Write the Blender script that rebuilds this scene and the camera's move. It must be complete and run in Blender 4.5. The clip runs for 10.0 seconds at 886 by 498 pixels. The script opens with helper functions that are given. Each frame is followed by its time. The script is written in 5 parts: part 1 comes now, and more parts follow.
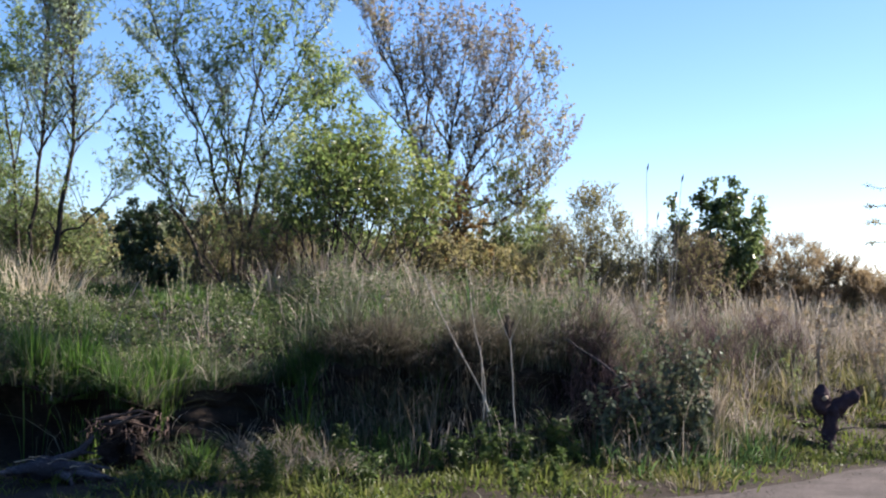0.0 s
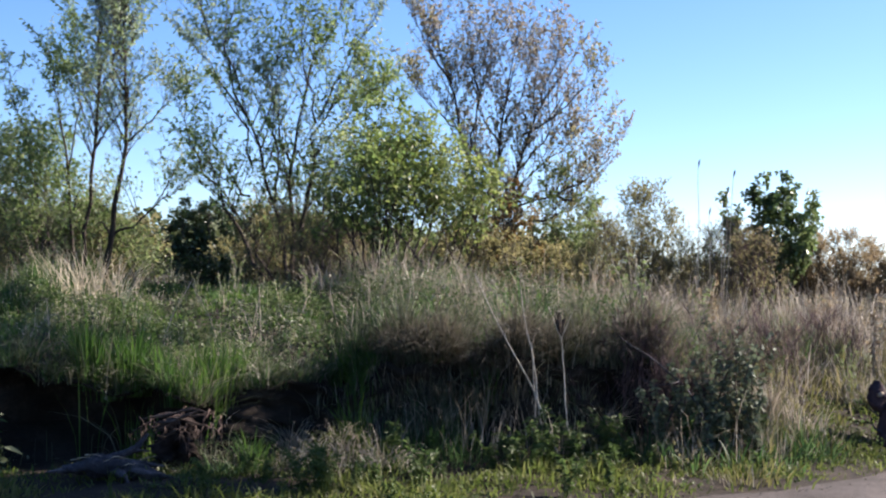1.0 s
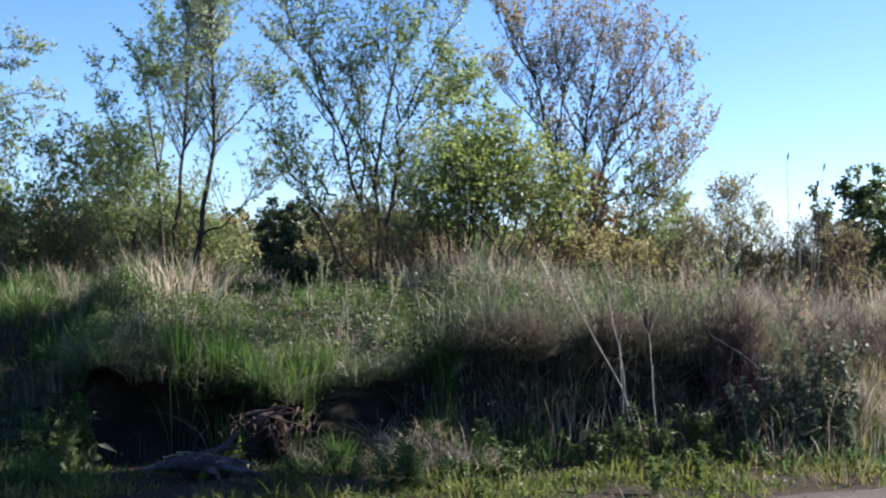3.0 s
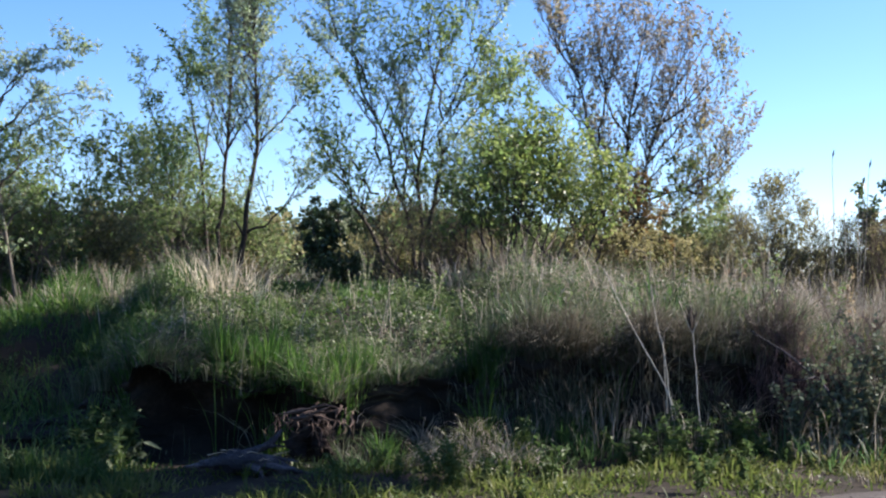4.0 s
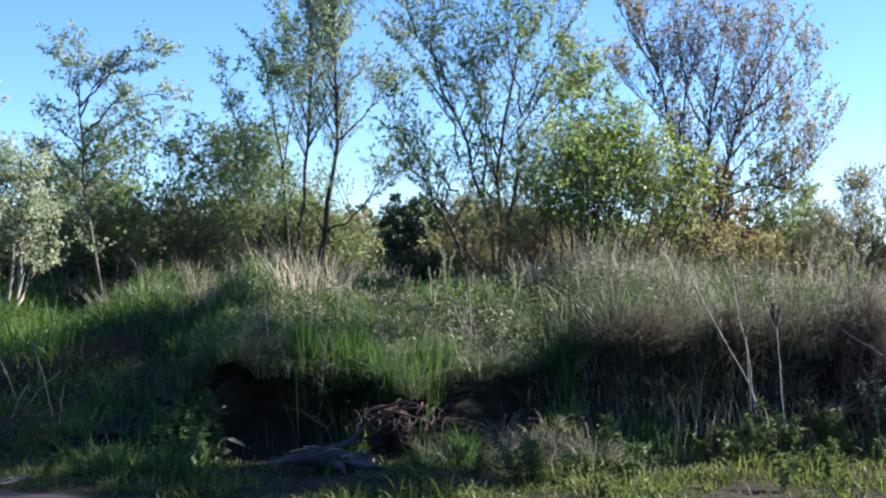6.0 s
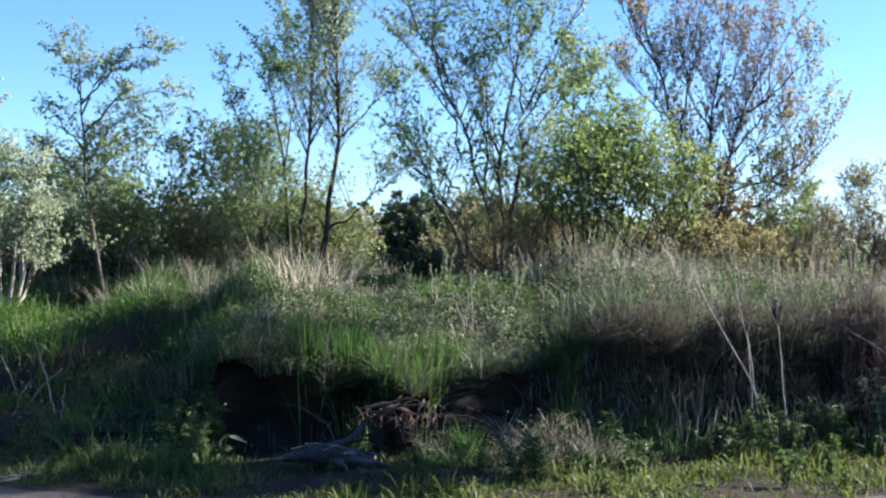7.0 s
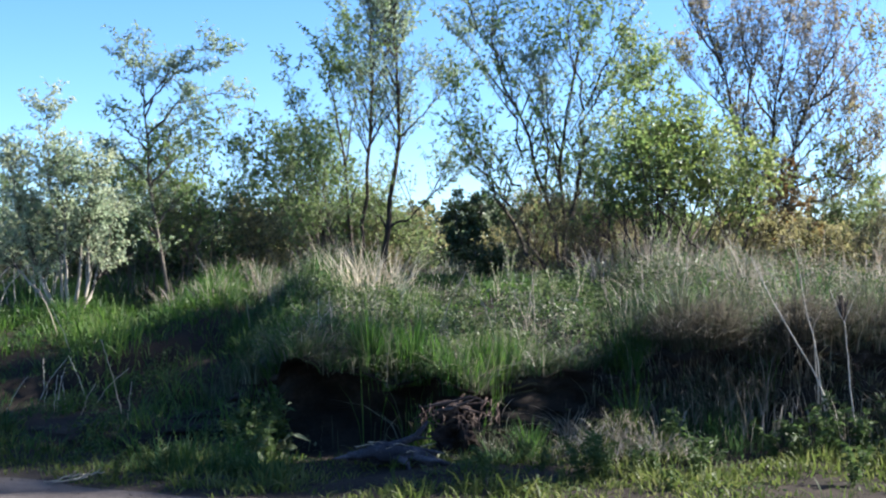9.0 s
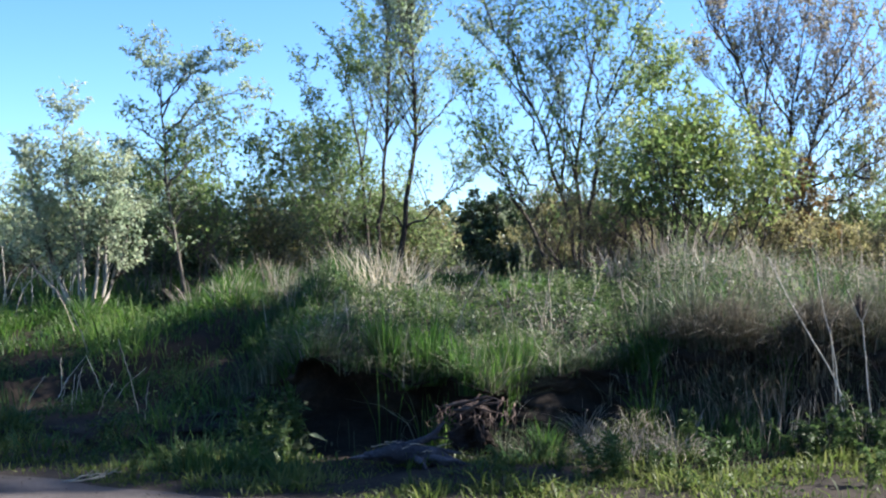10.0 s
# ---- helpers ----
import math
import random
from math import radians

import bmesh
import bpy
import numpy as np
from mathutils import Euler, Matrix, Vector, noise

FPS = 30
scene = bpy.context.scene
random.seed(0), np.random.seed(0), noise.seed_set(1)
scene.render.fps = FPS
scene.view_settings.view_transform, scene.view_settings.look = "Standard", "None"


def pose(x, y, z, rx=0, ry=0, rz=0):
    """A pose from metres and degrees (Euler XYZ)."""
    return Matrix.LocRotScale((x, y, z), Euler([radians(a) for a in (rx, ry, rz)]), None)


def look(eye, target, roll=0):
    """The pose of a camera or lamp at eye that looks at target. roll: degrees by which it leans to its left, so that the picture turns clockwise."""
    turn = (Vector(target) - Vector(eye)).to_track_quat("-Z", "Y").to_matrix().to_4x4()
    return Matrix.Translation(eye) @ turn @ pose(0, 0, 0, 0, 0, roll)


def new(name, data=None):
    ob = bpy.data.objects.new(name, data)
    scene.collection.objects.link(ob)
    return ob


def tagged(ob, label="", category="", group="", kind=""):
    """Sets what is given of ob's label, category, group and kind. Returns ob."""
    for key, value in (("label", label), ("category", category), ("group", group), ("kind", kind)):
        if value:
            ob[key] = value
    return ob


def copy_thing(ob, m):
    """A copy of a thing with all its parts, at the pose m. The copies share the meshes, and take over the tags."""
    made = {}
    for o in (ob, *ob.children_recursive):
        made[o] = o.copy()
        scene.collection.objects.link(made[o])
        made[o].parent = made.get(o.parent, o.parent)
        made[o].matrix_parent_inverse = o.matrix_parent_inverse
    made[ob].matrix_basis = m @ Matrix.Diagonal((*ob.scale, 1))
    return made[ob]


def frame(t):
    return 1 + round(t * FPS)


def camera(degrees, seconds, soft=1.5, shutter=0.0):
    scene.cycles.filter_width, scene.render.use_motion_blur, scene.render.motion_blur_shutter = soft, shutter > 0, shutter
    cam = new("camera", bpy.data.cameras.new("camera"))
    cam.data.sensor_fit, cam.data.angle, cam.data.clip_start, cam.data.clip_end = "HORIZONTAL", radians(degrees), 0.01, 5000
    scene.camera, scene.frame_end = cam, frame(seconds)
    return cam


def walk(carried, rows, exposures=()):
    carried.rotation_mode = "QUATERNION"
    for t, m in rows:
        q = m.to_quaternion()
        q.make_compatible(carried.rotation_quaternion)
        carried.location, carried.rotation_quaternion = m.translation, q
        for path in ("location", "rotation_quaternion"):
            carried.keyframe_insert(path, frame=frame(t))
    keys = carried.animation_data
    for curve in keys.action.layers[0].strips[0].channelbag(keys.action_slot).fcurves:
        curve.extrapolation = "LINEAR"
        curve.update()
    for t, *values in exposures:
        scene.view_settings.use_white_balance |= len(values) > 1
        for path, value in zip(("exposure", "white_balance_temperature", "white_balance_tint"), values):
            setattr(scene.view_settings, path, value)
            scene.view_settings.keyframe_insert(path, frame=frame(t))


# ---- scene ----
cam = camera(34.82, 10.0, soft=2.25)
EYE = (0.0, 0.0, 1.6)
# seconds, turn to the left, tilt up, lean (degrees)
TURNS = [
    (0.0, -8.243, 1.273, 0.973),
    (0.5, -7.421, 1.189, 0.878),
    (1.0, -6.196, 1.143, 0.649),
    (1.5, -5.096, 1.132, 0.556),
    (2.0, -4.141, 1.110, 0.412),
    (2.5, -2.985, 1.059, 0.275),
    (2.7, -2.920, 1.030, 0.238),
    (3.8, -1.393, 0.977, 0.136),
    (4.0, -0.994, 0.946, 0.137),
    (4.5, 0.006, 0.897, 0.015),
    (5.0, 1.041, 0.859, -0.098),
    (5.5, 1.945, 0.834, -0.102),
    (5.7, 2.186, 0.845, -0.092),
    (6.8, 2.251, 0.687, -0.246),
    (7.0, 2.308, 0.698, -0.204),
    (7.5, 3.006, 0.661, -0.418),
    (8.0, 3.501, 0.608, -0.462),
    (8.5, 4.065, 0.623, -0.497),
    (9.0, 4.795, 0.646, -0.674),
    (9.5, 5.366, 0.659, -0.805),
    (10.0, 5.457, 0.649, -0.672),
]


def aim(turn, tilt):
    a, b = radians(turn), radians(tilt)
    return (EYE[0] - math.sin(a) * math.cos(b), EYE[1] + math.cos(a) * math.cos(b), EYE[2] + math.sin(b))


walk(cam, [(t, look(EYE, aim(turn, tilt), lean)) for t, turn, tilt, lean in TURNS], exposures=[(0.0, 1.66, 7050, 18), (5.0, 1.81, 6580, 14), (10.0, 2.03, 6420, 11)])

# ---- light ----
SUN_AZ, SUN_EL = radians(74), radians(34)
world = bpy.data.worlds.new("sky")
scene.world = world
world.use_nodes = True
wn = world.node_tree
sky = wn.nodes.new("ShaderNodeTexSky")
sky.sky_type = "NISHITA"
sky.sun_disc = False
sky.sun_elevation = SUN_EL
sky.sun_rotation = SUN_AZ
sky.altitude = 1500
sky.air_density = 0.74
sky.dust_density = 1.35
sky.ozone_density = 4.0
vivid = wn.nodes.new("ShaderNodeHueSaturation")
vivid.inputs["Saturation"].default_value = 1.16
wn.links.new(sky.outputs[0], vivid.inputs["Color"])
wn.links.new(vivid.outputs[0], wn.nodes["Background"].inputs[0])
wn.nodes["Background"].inputs[1].default_value = 0.081
sun_data = bpy.data.lights.new("sun", "SUN")
sun_data.energy = 5.0
sun_data.angle = radians(0.5)
sun_data.color = (1.0, 0.955, 0.88)
sun = new("sun", sun_data)
sun.matrix_world = look((30, 30, 30), (30 - math.sin(SUN_AZ) * math.cos(SUN_EL), 30 - math.cos(SUN_AZ) * math.cos(SUN_EL), 30 - math.sin(SUN_EL)))

# ---- materials ----
R = np.random.default_rng(11)


def material(name):
    m = bpy.data.materials.new(name)
    m.use_nodes = True
    t = m.node_tree
    return m, t, t.nodes["Principled BSDF"], t.nodes["Material Output"]


def ramp(t, colours, source):
    r = t.nodes.new("ShaderNodeValToRGB")
    e = r.color_ramp.elements
    while len(e) < len(colours):
        e.new(0.5)
    for k, c in enumerate(colours):
        e[k].position = k / (len(colours) - 1)
        e[k].color = (*c, 1)
    t.links.new(source, r.inputs[0])
    return r.outputs[0]


def noise_of(t, scale, detail=4.0, rough=0.6):
    co = t.nodes.new("ShaderNodeTexCoord")
    n = t.nodes.new("ShaderNodeTexNoise")
    n.inputs["Scale"].default_value = scale
    n.inputs["Detail"].default_value = detail
    n.inputs["Roughness"].default_value = rough
    t.links.new(co.outputs["Object"], n.inputs["Vector"])
    return n.outputs["Fac"]


def leafy(name, colours, through_part=0.6, rough=0.5, spec=0.35, patch=0.8):
    """Foliage: its colour varies from leaf to leaf and in patches, and light shines through it."""
    m, t, p, out = material(name)
    g = t.nodes.new("ShaderNodeNewGeometry")
    mix = t.nodes.new("ShaderNodeMath")
    mix.operation = "MULTIPLY_ADD"
    mix.inputs[1].default_value = 0.62
    t.links.new(g.outputs["Random Per Island"], mix.inputs[0])
    sc = t.nodes.new("ShaderNodeMath")
    sc.operation = "MULTIPLY_ADD"
    sc.inputs[1].default_value = 1.1
    sc.inputs[2].default_value = -0.36
    t.links.new(noise_of(t, patch, 3.0), sc.inputs[0])
    t.links.new(sc.outputs[0], mix.inputs[2])
    col = ramp(t, colours, mix.outputs[0])
    t.links.new(col, p.inputs["Base Color"])
    p.inputs["Roughness"].default_value = rough
    p.inputs["Specular IOR Level"].default_value = spec
    tr = t.nodes.new("ShaderNodeBsdfTranslucent")
    t.links.new(col, tr.inputs["Color"])
    ms = t.nodes.new("ShaderNodeMixShader")
    ms.inputs[0].default_value = through_part
    t.links.new(p.outputs[0], ms.inputs[1])
    t.links.new(tr.outputs[0], ms.inputs[2])
    t.links.new(ms.outputs[0], out.inputs["Surface"])
    return m


def rough_stuff(name, colours, scale, bump=0.4, rough=0.9, fine=9.0, size=0.02, spec=0.2):
    """Soil, bark, stone, dead wood: two scales of noise in colour and relief."""
    m, t, p, out = material(name)
    a, b = noise_of(t, scale), noise_of(t, scale * fine, 6.0, 0.7)
    mix = t.nodes.new("ShaderNodeMath")
    mix.operation = "MULTIPLY_ADD"
    mix.inputs[1].default_value = 0.55
    t.links.new(a, mix.inputs[0])
    half = t.nodes.new("ShaderNodeMath")
    half.operation = "MULTIPLY"
    half.inputs[1].default_value = 0.45
    t.links.new(b, half.inputs[0])
    t.links.new(half.outputs[0], mix.inputs[2])
    sp = t.nodes.new("ShaderNodeMapRange")
    sp.inputs["From Min"].default_value = 0.32
    sp.inputs["From Max"].default_value = 0.68
    t.links.new(mix.outputs[0], sp.inputs["Value"])
    t.links.new(ramp(t, colours, sp.outputs[0]), p.inputs["Base Color"])
    p.inputs["Roughness"].default_value = rough
    p.inputs["Specular IOR Level"].default_value = spec
    bp = t.nodes.new("ShaderNodeBump")
    bp.inputs["Strength"].default_value = bump
    bp.inputs["Distance"].default_value = size
    t.links.new(mix.outputs[0], bp.inputs["Height"])
    t.links.new(bp.outputs[0], p.inputs["Normal"])
    return m


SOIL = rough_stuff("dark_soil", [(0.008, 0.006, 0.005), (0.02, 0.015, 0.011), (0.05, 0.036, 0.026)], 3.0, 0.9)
DIRT = rough_stuff("road_dirt", [(0.024, 0.020, 0.020), (0.062, 0.054, 0.052), (0.125, 0.108, 0.104)], 1.7, 1.0, fine=18.0)
BARK = rough_stuff("grey_bark", [(0.05, 0.042, 0.035), (0.10, 0.085, 0.07), (0.19, 0.165, 0.14)], 7.0, 0.5)
BARK_DARK = rough_stuff("dark_bark", [(0.02, 0.016, 0.014), (0.045, 0.036, 0.03), (0.08, 0.065, 0.055)], 7.0, 0.5)
BARK_PALE = rough_stuff("pale_bark", [(0.16, 0.14, 0.12), (0.28, 0.25, 0.21), (0.42, 0.38, 0.33)], 7.0, 0.4)
DEADWOOD = rough_stuff("weathered_wood", [(0.009, 0.008, 0.011), (0.03, 0.028, 0.036), (0.13, 0.12, 0.135)], 6.0, 1.0, 0.7, spec=0.25)
STALK = rough_stuff("dry_stalk", [(0.208, 0.168, 0.120), (0.320, 0.272, 0.208), (0.464, 0.416, 0.336)], 9.0, 0.3)
CLOD = rough_stuff("rooty_earth", [(0.011, 0.007, 0.006), (0.026, 0.017, 0.015), (0.06, 0.042, 0.036)], 9.0, 1.0, size=0.04)
PALESTALK = rough_stuff("pale_stalk", [(0.26, 0.23, 0.18), (0.40, 0.36, 0.30), (0.52, 0.48, 0.42)], 9.0, 0.3)
ROOT = rough_stuff("root_wood", [(0.03, 0.02, 0.016), (0.075, 0.052, 0.043), (0.19, 0.14, 0.115)], 9.0, 0.5)
STUMP = rough_stuff("stump_wood", [(0.02, 0.012, 0.016), (0.045, 0.028, 0.034), (0.09, 0.06, 0.065)], 8.0, 0.6)
PURPLETWIG = rough_stuff("purple_twig", [(0.05, 0.03, 0.036), (0.10, 0.066, 0.07), (0.19, 0.14, 0.135)], 8.0, 0.6)
CUT = rough_stuff("broken_wood", [(0.22, 0.17, 0.12), (0.36, 0.28, 0.2), (0.5, 0.42, 0.32)], 20.0, 0.4)

GRASS = leafy("meadow_green", [(0.018, 0.048, 0.015), (0.036, 0.086, 0.027), (0.074, 0.135, 0.048), (0.145, 0.185, 0.105)])
LUSH = leafy("lush_green", [(0.018, 0.052, 0.011), (0.038, 0.098, 0.017), (0.078, 0.152, 0.028), (0.145, 0.20, 0.062)])
GREYGRASS = leafy("grey_green", [(0.024, 0.036, 0.018), (0.052, 0.068, 0.036), (0.115, 0.128, 0.078), (0.33, 0.31, 0.25)], 0.4)
STRAW = leafy("straw", [(0.130, 0.110, 0.083), (0.250, 0.215, 0.165), (0.400, 0.350, 0.286), (0.560, 0.510, 0.462)], 0.35, 0.6)
VERGE = leafy("verge_green", [(0.032, 0.056, 0.014), (0.066, 0.098, 0.022), (0.112, 0.138, 0.038), (0.185, 0.182, 0.085)], 0.58, 0.5, 0.3)
WILLOW = leafy("willow_leaf", [(0.07, 0.125, 0.038), (0.125, 0.20, 0.06), (0.20, 0.28, 0.095), (0.31, 0.365, 0.18)], 0.6)

SILVER = leafy("silver_leaf", [(0.115, 0.17, 0.105), (0.195, 0.27, 0.165), (0.30, 0.37, 0.24), (0.43, 0.47, 0.37)], 0.6)
PALELEAF = leafy("pale_leaf", [(0.20, 0.25, 0.15), (0.30, 0.36, 0.215), (0.42, 0.465, 0.31), (0.53, 0.55, 0.41)], 0.58)
GREENLEAF = leafy("shrub_leaf", [(0.065, 0.105, 0.036), (0.12, 0.172, 0.060), (0.185, 0.24, 0.098), (0.29, 0.315, 0.185)], 0.62)
YELLOWLEAF = leafy("yellow_green_leaf", [(0.075, 0.115, 0.03), (0.14, 0.195, 0.05), (0.225, 0.28, 0.085), (0.38, 0.41, 0.20)], 0.6, 0.4, 0.45)
MAPLELEAF = leafy("bronze_leaf", [(0.165, 0.135, 0.115), (0.235, 0.20, 0.165), (0.31, 0.275, 0.22), (0.31, 0.32, 0.22)], 0.5)
RUST = leafy("rust_leaf", [(0.13, 0.075, 0.03), (0.19, 0.115, 0.045), (0.24, 0.155, 0.06), (0.20, 0.17, 0.06)])
OLIVE = leafy("olive_leaf", [(0.105, 0.105, 0.042), (0.18, 0.172, 0.075), (0.26, 0.24, 0.115), (0.37, 0.33, 0.20)])
BROWNLEAF = leafy("brown_leaf", [(0.14, 0.10, 0.07), (0.21, 0.16, 0.105), (0.26, 0.215, 0.14), (0.26, 0.25, 0.14)])
BUSHLEAF = leafy("bush_leaf", [(0.045, 0.08, 0.028), (0.085, 0.135, 0.045), (0.15, 0.205, 0.078), (0.28, 0.32, 0.15)], 0.4, 0.32, 0.6)
TANLEAF = leafy("russet_leaf", [(0.19, 0.135, 0.085), (0.25, 0.185, 0.11), (0.31, 0.245, 0.145), (0.34, 0.31, 0.18)], 0.62)
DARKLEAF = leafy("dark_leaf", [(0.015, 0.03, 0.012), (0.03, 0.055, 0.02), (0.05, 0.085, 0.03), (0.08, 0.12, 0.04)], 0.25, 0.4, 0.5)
DRYVERGE = leafy("yellow_verge", [(0.055, 0.068, 0.022), (0.10, 0.108, 0.038), (0.165, 0.155, 0.066), (0.27, 0.235, 0.13)], 0.5, 0.55, 0.25)
WEED = leafy("weed_leaf", [(0.024, 0.048, 0.014), (0.048, 0.086, 0.025), (0.088, 0.128, 0.044), (0.160, 0.185, 0.098)], 0.5, 0.5, 0.3)
GLOSSY = leafy("glossy_leaf", [(0.045, 0.062, 0.038), (0.085, 0.112, 0.065), (0.14, 0.168, 0.105), (0.22, 0.24, 0.17)], 0.35, 0.55, 0.3)
THATCH = leafy("dead_thatch", [(0.045, 0.04, 0.032), (0.085, 0.078, 0.06), (0.15, 0.135, 0.105), (0.28, 0.25, 0.20)], 0.3, 0.6, 0.2)
CREAM = leafy("cream_straw", [(0.40, 0.34, 0.24), (0.50, 0.44, 0.33), (0.60, 0.54, 0.42), (0.66, 0.60, 0.48)], 0.35, 0.6)
FARLEAF = leafy("far_leaf", [(0.04, 0.058, 0.026), (0.065, 0.088, 0.038), (0.09, 0.115, 0.052), (0.12, 0.13, 0.07)], 0.35, patch=0.1)


# ---- building helpers ----
def mesh_of(name, verts, quads=None, tris=None, smooth=False):
    me = bpy.data.meshes.new(name)
    verts = np.asarray(verts, np.float32)
    quads = np.zeros((0, 4), np.int32) if quads is None else np.asarray(quads, np.int32)
    tris = np.zeros((0, 3), np.int32) if tris is None else np.asarray(tris, np.int32)
    me.vertices.add(len(verts))
    me.vertices.foreach_set("co", verts.ravel())
    me.loops.add(quads.size + tris.size)
    me.loops.foreach_set("vertex_index", np.concatenate([quads.ravel(), tris.ravel()]))
    me.polygons.add(len(quads) + len(tris))
    starts = np.concatenate([np.arange(len(quads)) * 4, quads.size + np.arange(len(tris)) * 3]).astype(np.int32)
    me.polygons.foreach_set("loop_start", starts)
    if smooth:
        me.polygons.foreach_set("use_smooth", np.ones(len(starts), bool))
    me.update(calc_edges=True)
    me.validate()
    return me


def part(name, me, mat, parent=None, label="", kind=""):
    me.materials.clear()
    me.materials.append(mat)
    ob = new(name, me)
    if parent is not None:
        ob.parent = parent
    return tagged(ob, label, kind=kind)


def thing(name, at, label, category, group=""):
    ob = new(name)
    ob.empty_display_size = 0.1
    ob.location = at
    return tagged(ob, label, category, group)


def unit(v):
    return v / np.maximum(np.linalg.norm(v, axis=-1, keepdims=True), 1e-9)


def tubes(lines, radii, sides=5):
    """Tubes along N lines of P points each: arrays (N, P, 3) and (N, P)."""
    lines, radii = np.asarray(lines, float), np.asarray(radii, float)
    n, p, _ = lines.shape
    tan = unit(np.gradient(lines, axis=1))
    ref = np.where(np.abs(tan[..., 2:3]) > 0.9, np.array([1.0, 0.2, 0.0]), np.array([0.1, 0.2, 1.0]))
    a = unit(np.cross(tan, ref))
    b = np.cross(tan, a)
    ang = np.arange(sides) * 2 * np.pi / sides
    ring = a[:, :, None] * np.cos(ang)[:, None] + b[:, :, None] * np.sin(ang)[:, None]
    v = lines[:, :, None] + ring * radii[:, :, None, None]
    i = np.arange(n * p * sides).reshape(n, p, sides)
    j = np.roll(i, -1, axis=2)
    q = np.stack([i[:, :-1], j[:, :-1], j[:, 1:], i[:, 1:]], -1).reshape(-1, 4)
    tri = [np.stack([i[:, -1, 0], i[:, -1, k], i[:, -1, k + 1]], -1) for k in range(1, sides - 1)]
    tri += [np.stack([i[:, 0, 0], i[:, 0, k + 1], i[:, 0, k]], -1) for k in range(1, sides - 1)]
    return v.reshape(-1, 3), q, np.concatenate(tri)


def joined(pieces):
    vs, qs, ts, n = [], [], [], 0
    for v, q, t in pieces:
        vs.append(v), qs.append(q + n), ts.append(t + n)
        n += len(v)
    return np.concatenate(vs), np.concatenate(qs), np.concatenate(ts)


def resample(points, n):
    """A smooth line of n points through a few."""
    p = np.asarray(points, float)
    t = np.concatenate([[0], np.cumsum(np.linalg.norm(np.diff(p, axis=0), axis=1))])
    fine = np.linspace(0, t[-1], n)
    out = np.stack([np.interp(fine, t, p[:, k]) for k in range(p.shape[1])], 1)
    for _ in range(2):
        out[1:-1] = (out[:-2] + 2 * out[1:-1] + out[2:]) / 4
    return out


def leaves_at(places, ways, length, width, rng, droop=0.2, fold=0.15, full=False):
    """Folded leaves, one at each place, along each way; full ones have a rounder outline."""
    n = len(places)
    w = unit(ways + rng.normal(0, 0.45, (n, 3)) + np.array([0, 0, -droop]))
    side = unit(np.cross(w, rng.normal(0, 1, (n, 3))))
    nor = np.cross(w, side)
    ln = (length * rng.uniform(0.65, 1.25, n))[:, None]
    wd = (width * rng.uniform(0.7, 1.2, n))[:, None] / 2
    tip = places + w * ln - np.array([0, 0, 0.18]) * ln
    b = np.arange(n)[:, None]
    if not full:
        mid, lift = places + w * ln * 0.45, nor * wd * fold * 2
        v = np.stack([places, mid + side * wd * 1.1 + lift, tip, mid - side * wd * 1.1 + lift], 1)
        return v.reshape(-1, 3), b * 4 + [0, 1, 2, 3]
    low, high, sag = places + w * ln * 0.35 + nor * wd * fold * 2, places + w * ln * 0.7 + nor * wd * fold, np.array([0, 0, 0.05]) * ln
    v = np.stack([places, low + side * wd, high + side * wd * 0.7 - sag, tip, high - side * wd * 0.7 - sag, low - side * wd], 1)
    return v.reshape(-1, 3), np.concatenate([b * 6 + [0, 1, 2, 3], b * 6 + [0, 3, 4, 5]], 0)


def blades(roots, height, width, lean, bend, rng, steps=3):
    """Grass blades: bent tapering strips. lean: horizontal ways (N, 2); bend: how far each tip goes over."""
    n = len(roots)
    t = np.linspace(0, 1, steps + 1)
    d = np.concatenate([lean, np.zeros((n, 1))], 1)
    mid = roots[:, None] + d[:, None] * (height * bend)[:, None, None] * (t**1.8)[None, :, None]
    mid = mid + np.array([0, 0, 1.0]) * (height[:, None] * (t[None] - 0.42 * np.minimum(bend, 1.6)[:, None] * t[None] ** 2.4))[..., None]
    phi = rng.uniform(0, np.pi, n)
    s = np.stack([np.cos(phi), np.sin(phi), rng.normal(0, 0.1, n)], 1)
    taper = np.array([0.8, 1.0, 0.75, 0.4, 0.2])[:steps] if steps > 2 else np.array([0.9, 0.8])
    l = mid[:, :-1] + s[:, None] * (width[:, None] * taper[None] / 2)[..., None]
    r = mid[:, :-1] - s[:, None] * (width[:, None] * taper[None] / 2)[..., None]
    k = 2 * steps + 1
    v = np.concatenate([np.stack([l, r], 2).reshape(n, 2 * steps, 3), mid[:, -1:]], 1)
    b = np.arange(n)[:, None] * k
    q = np.concatenate([b + [2 * i, 2 * i + 1, 2 * i + 3, 2 * i + 2] for i in range(steps - 1)], 0)
    tri = b + [2 * steps - 2, 2 * steps - 1, 2 * steps]
    return v.reshape(-1, 3), q, tri


# ---- the lie of the land ----
def ease(a, b, x):
    t = np.clip((np.asarray(x, float) - a) / (b - a), 0, 1)
    return t * t * (3 - 2 * t)


def waves(x, y, seed=0.0):
    x, y = np.asarray(x, float), np.asarray(y, float)
    return (np.sin(1.7 * x + 0.9 * y + seed) + np.sin(-1.1 * x + 2.3 * y + 1.3 + 2 * seed) + 0.6 * np.sin(4.1 * x + 1.9 * y + 0.7 * seed) + 0.5 * np.sin(3.1 * x - 5.3 * y + 2.1 + seed)) / 3.1


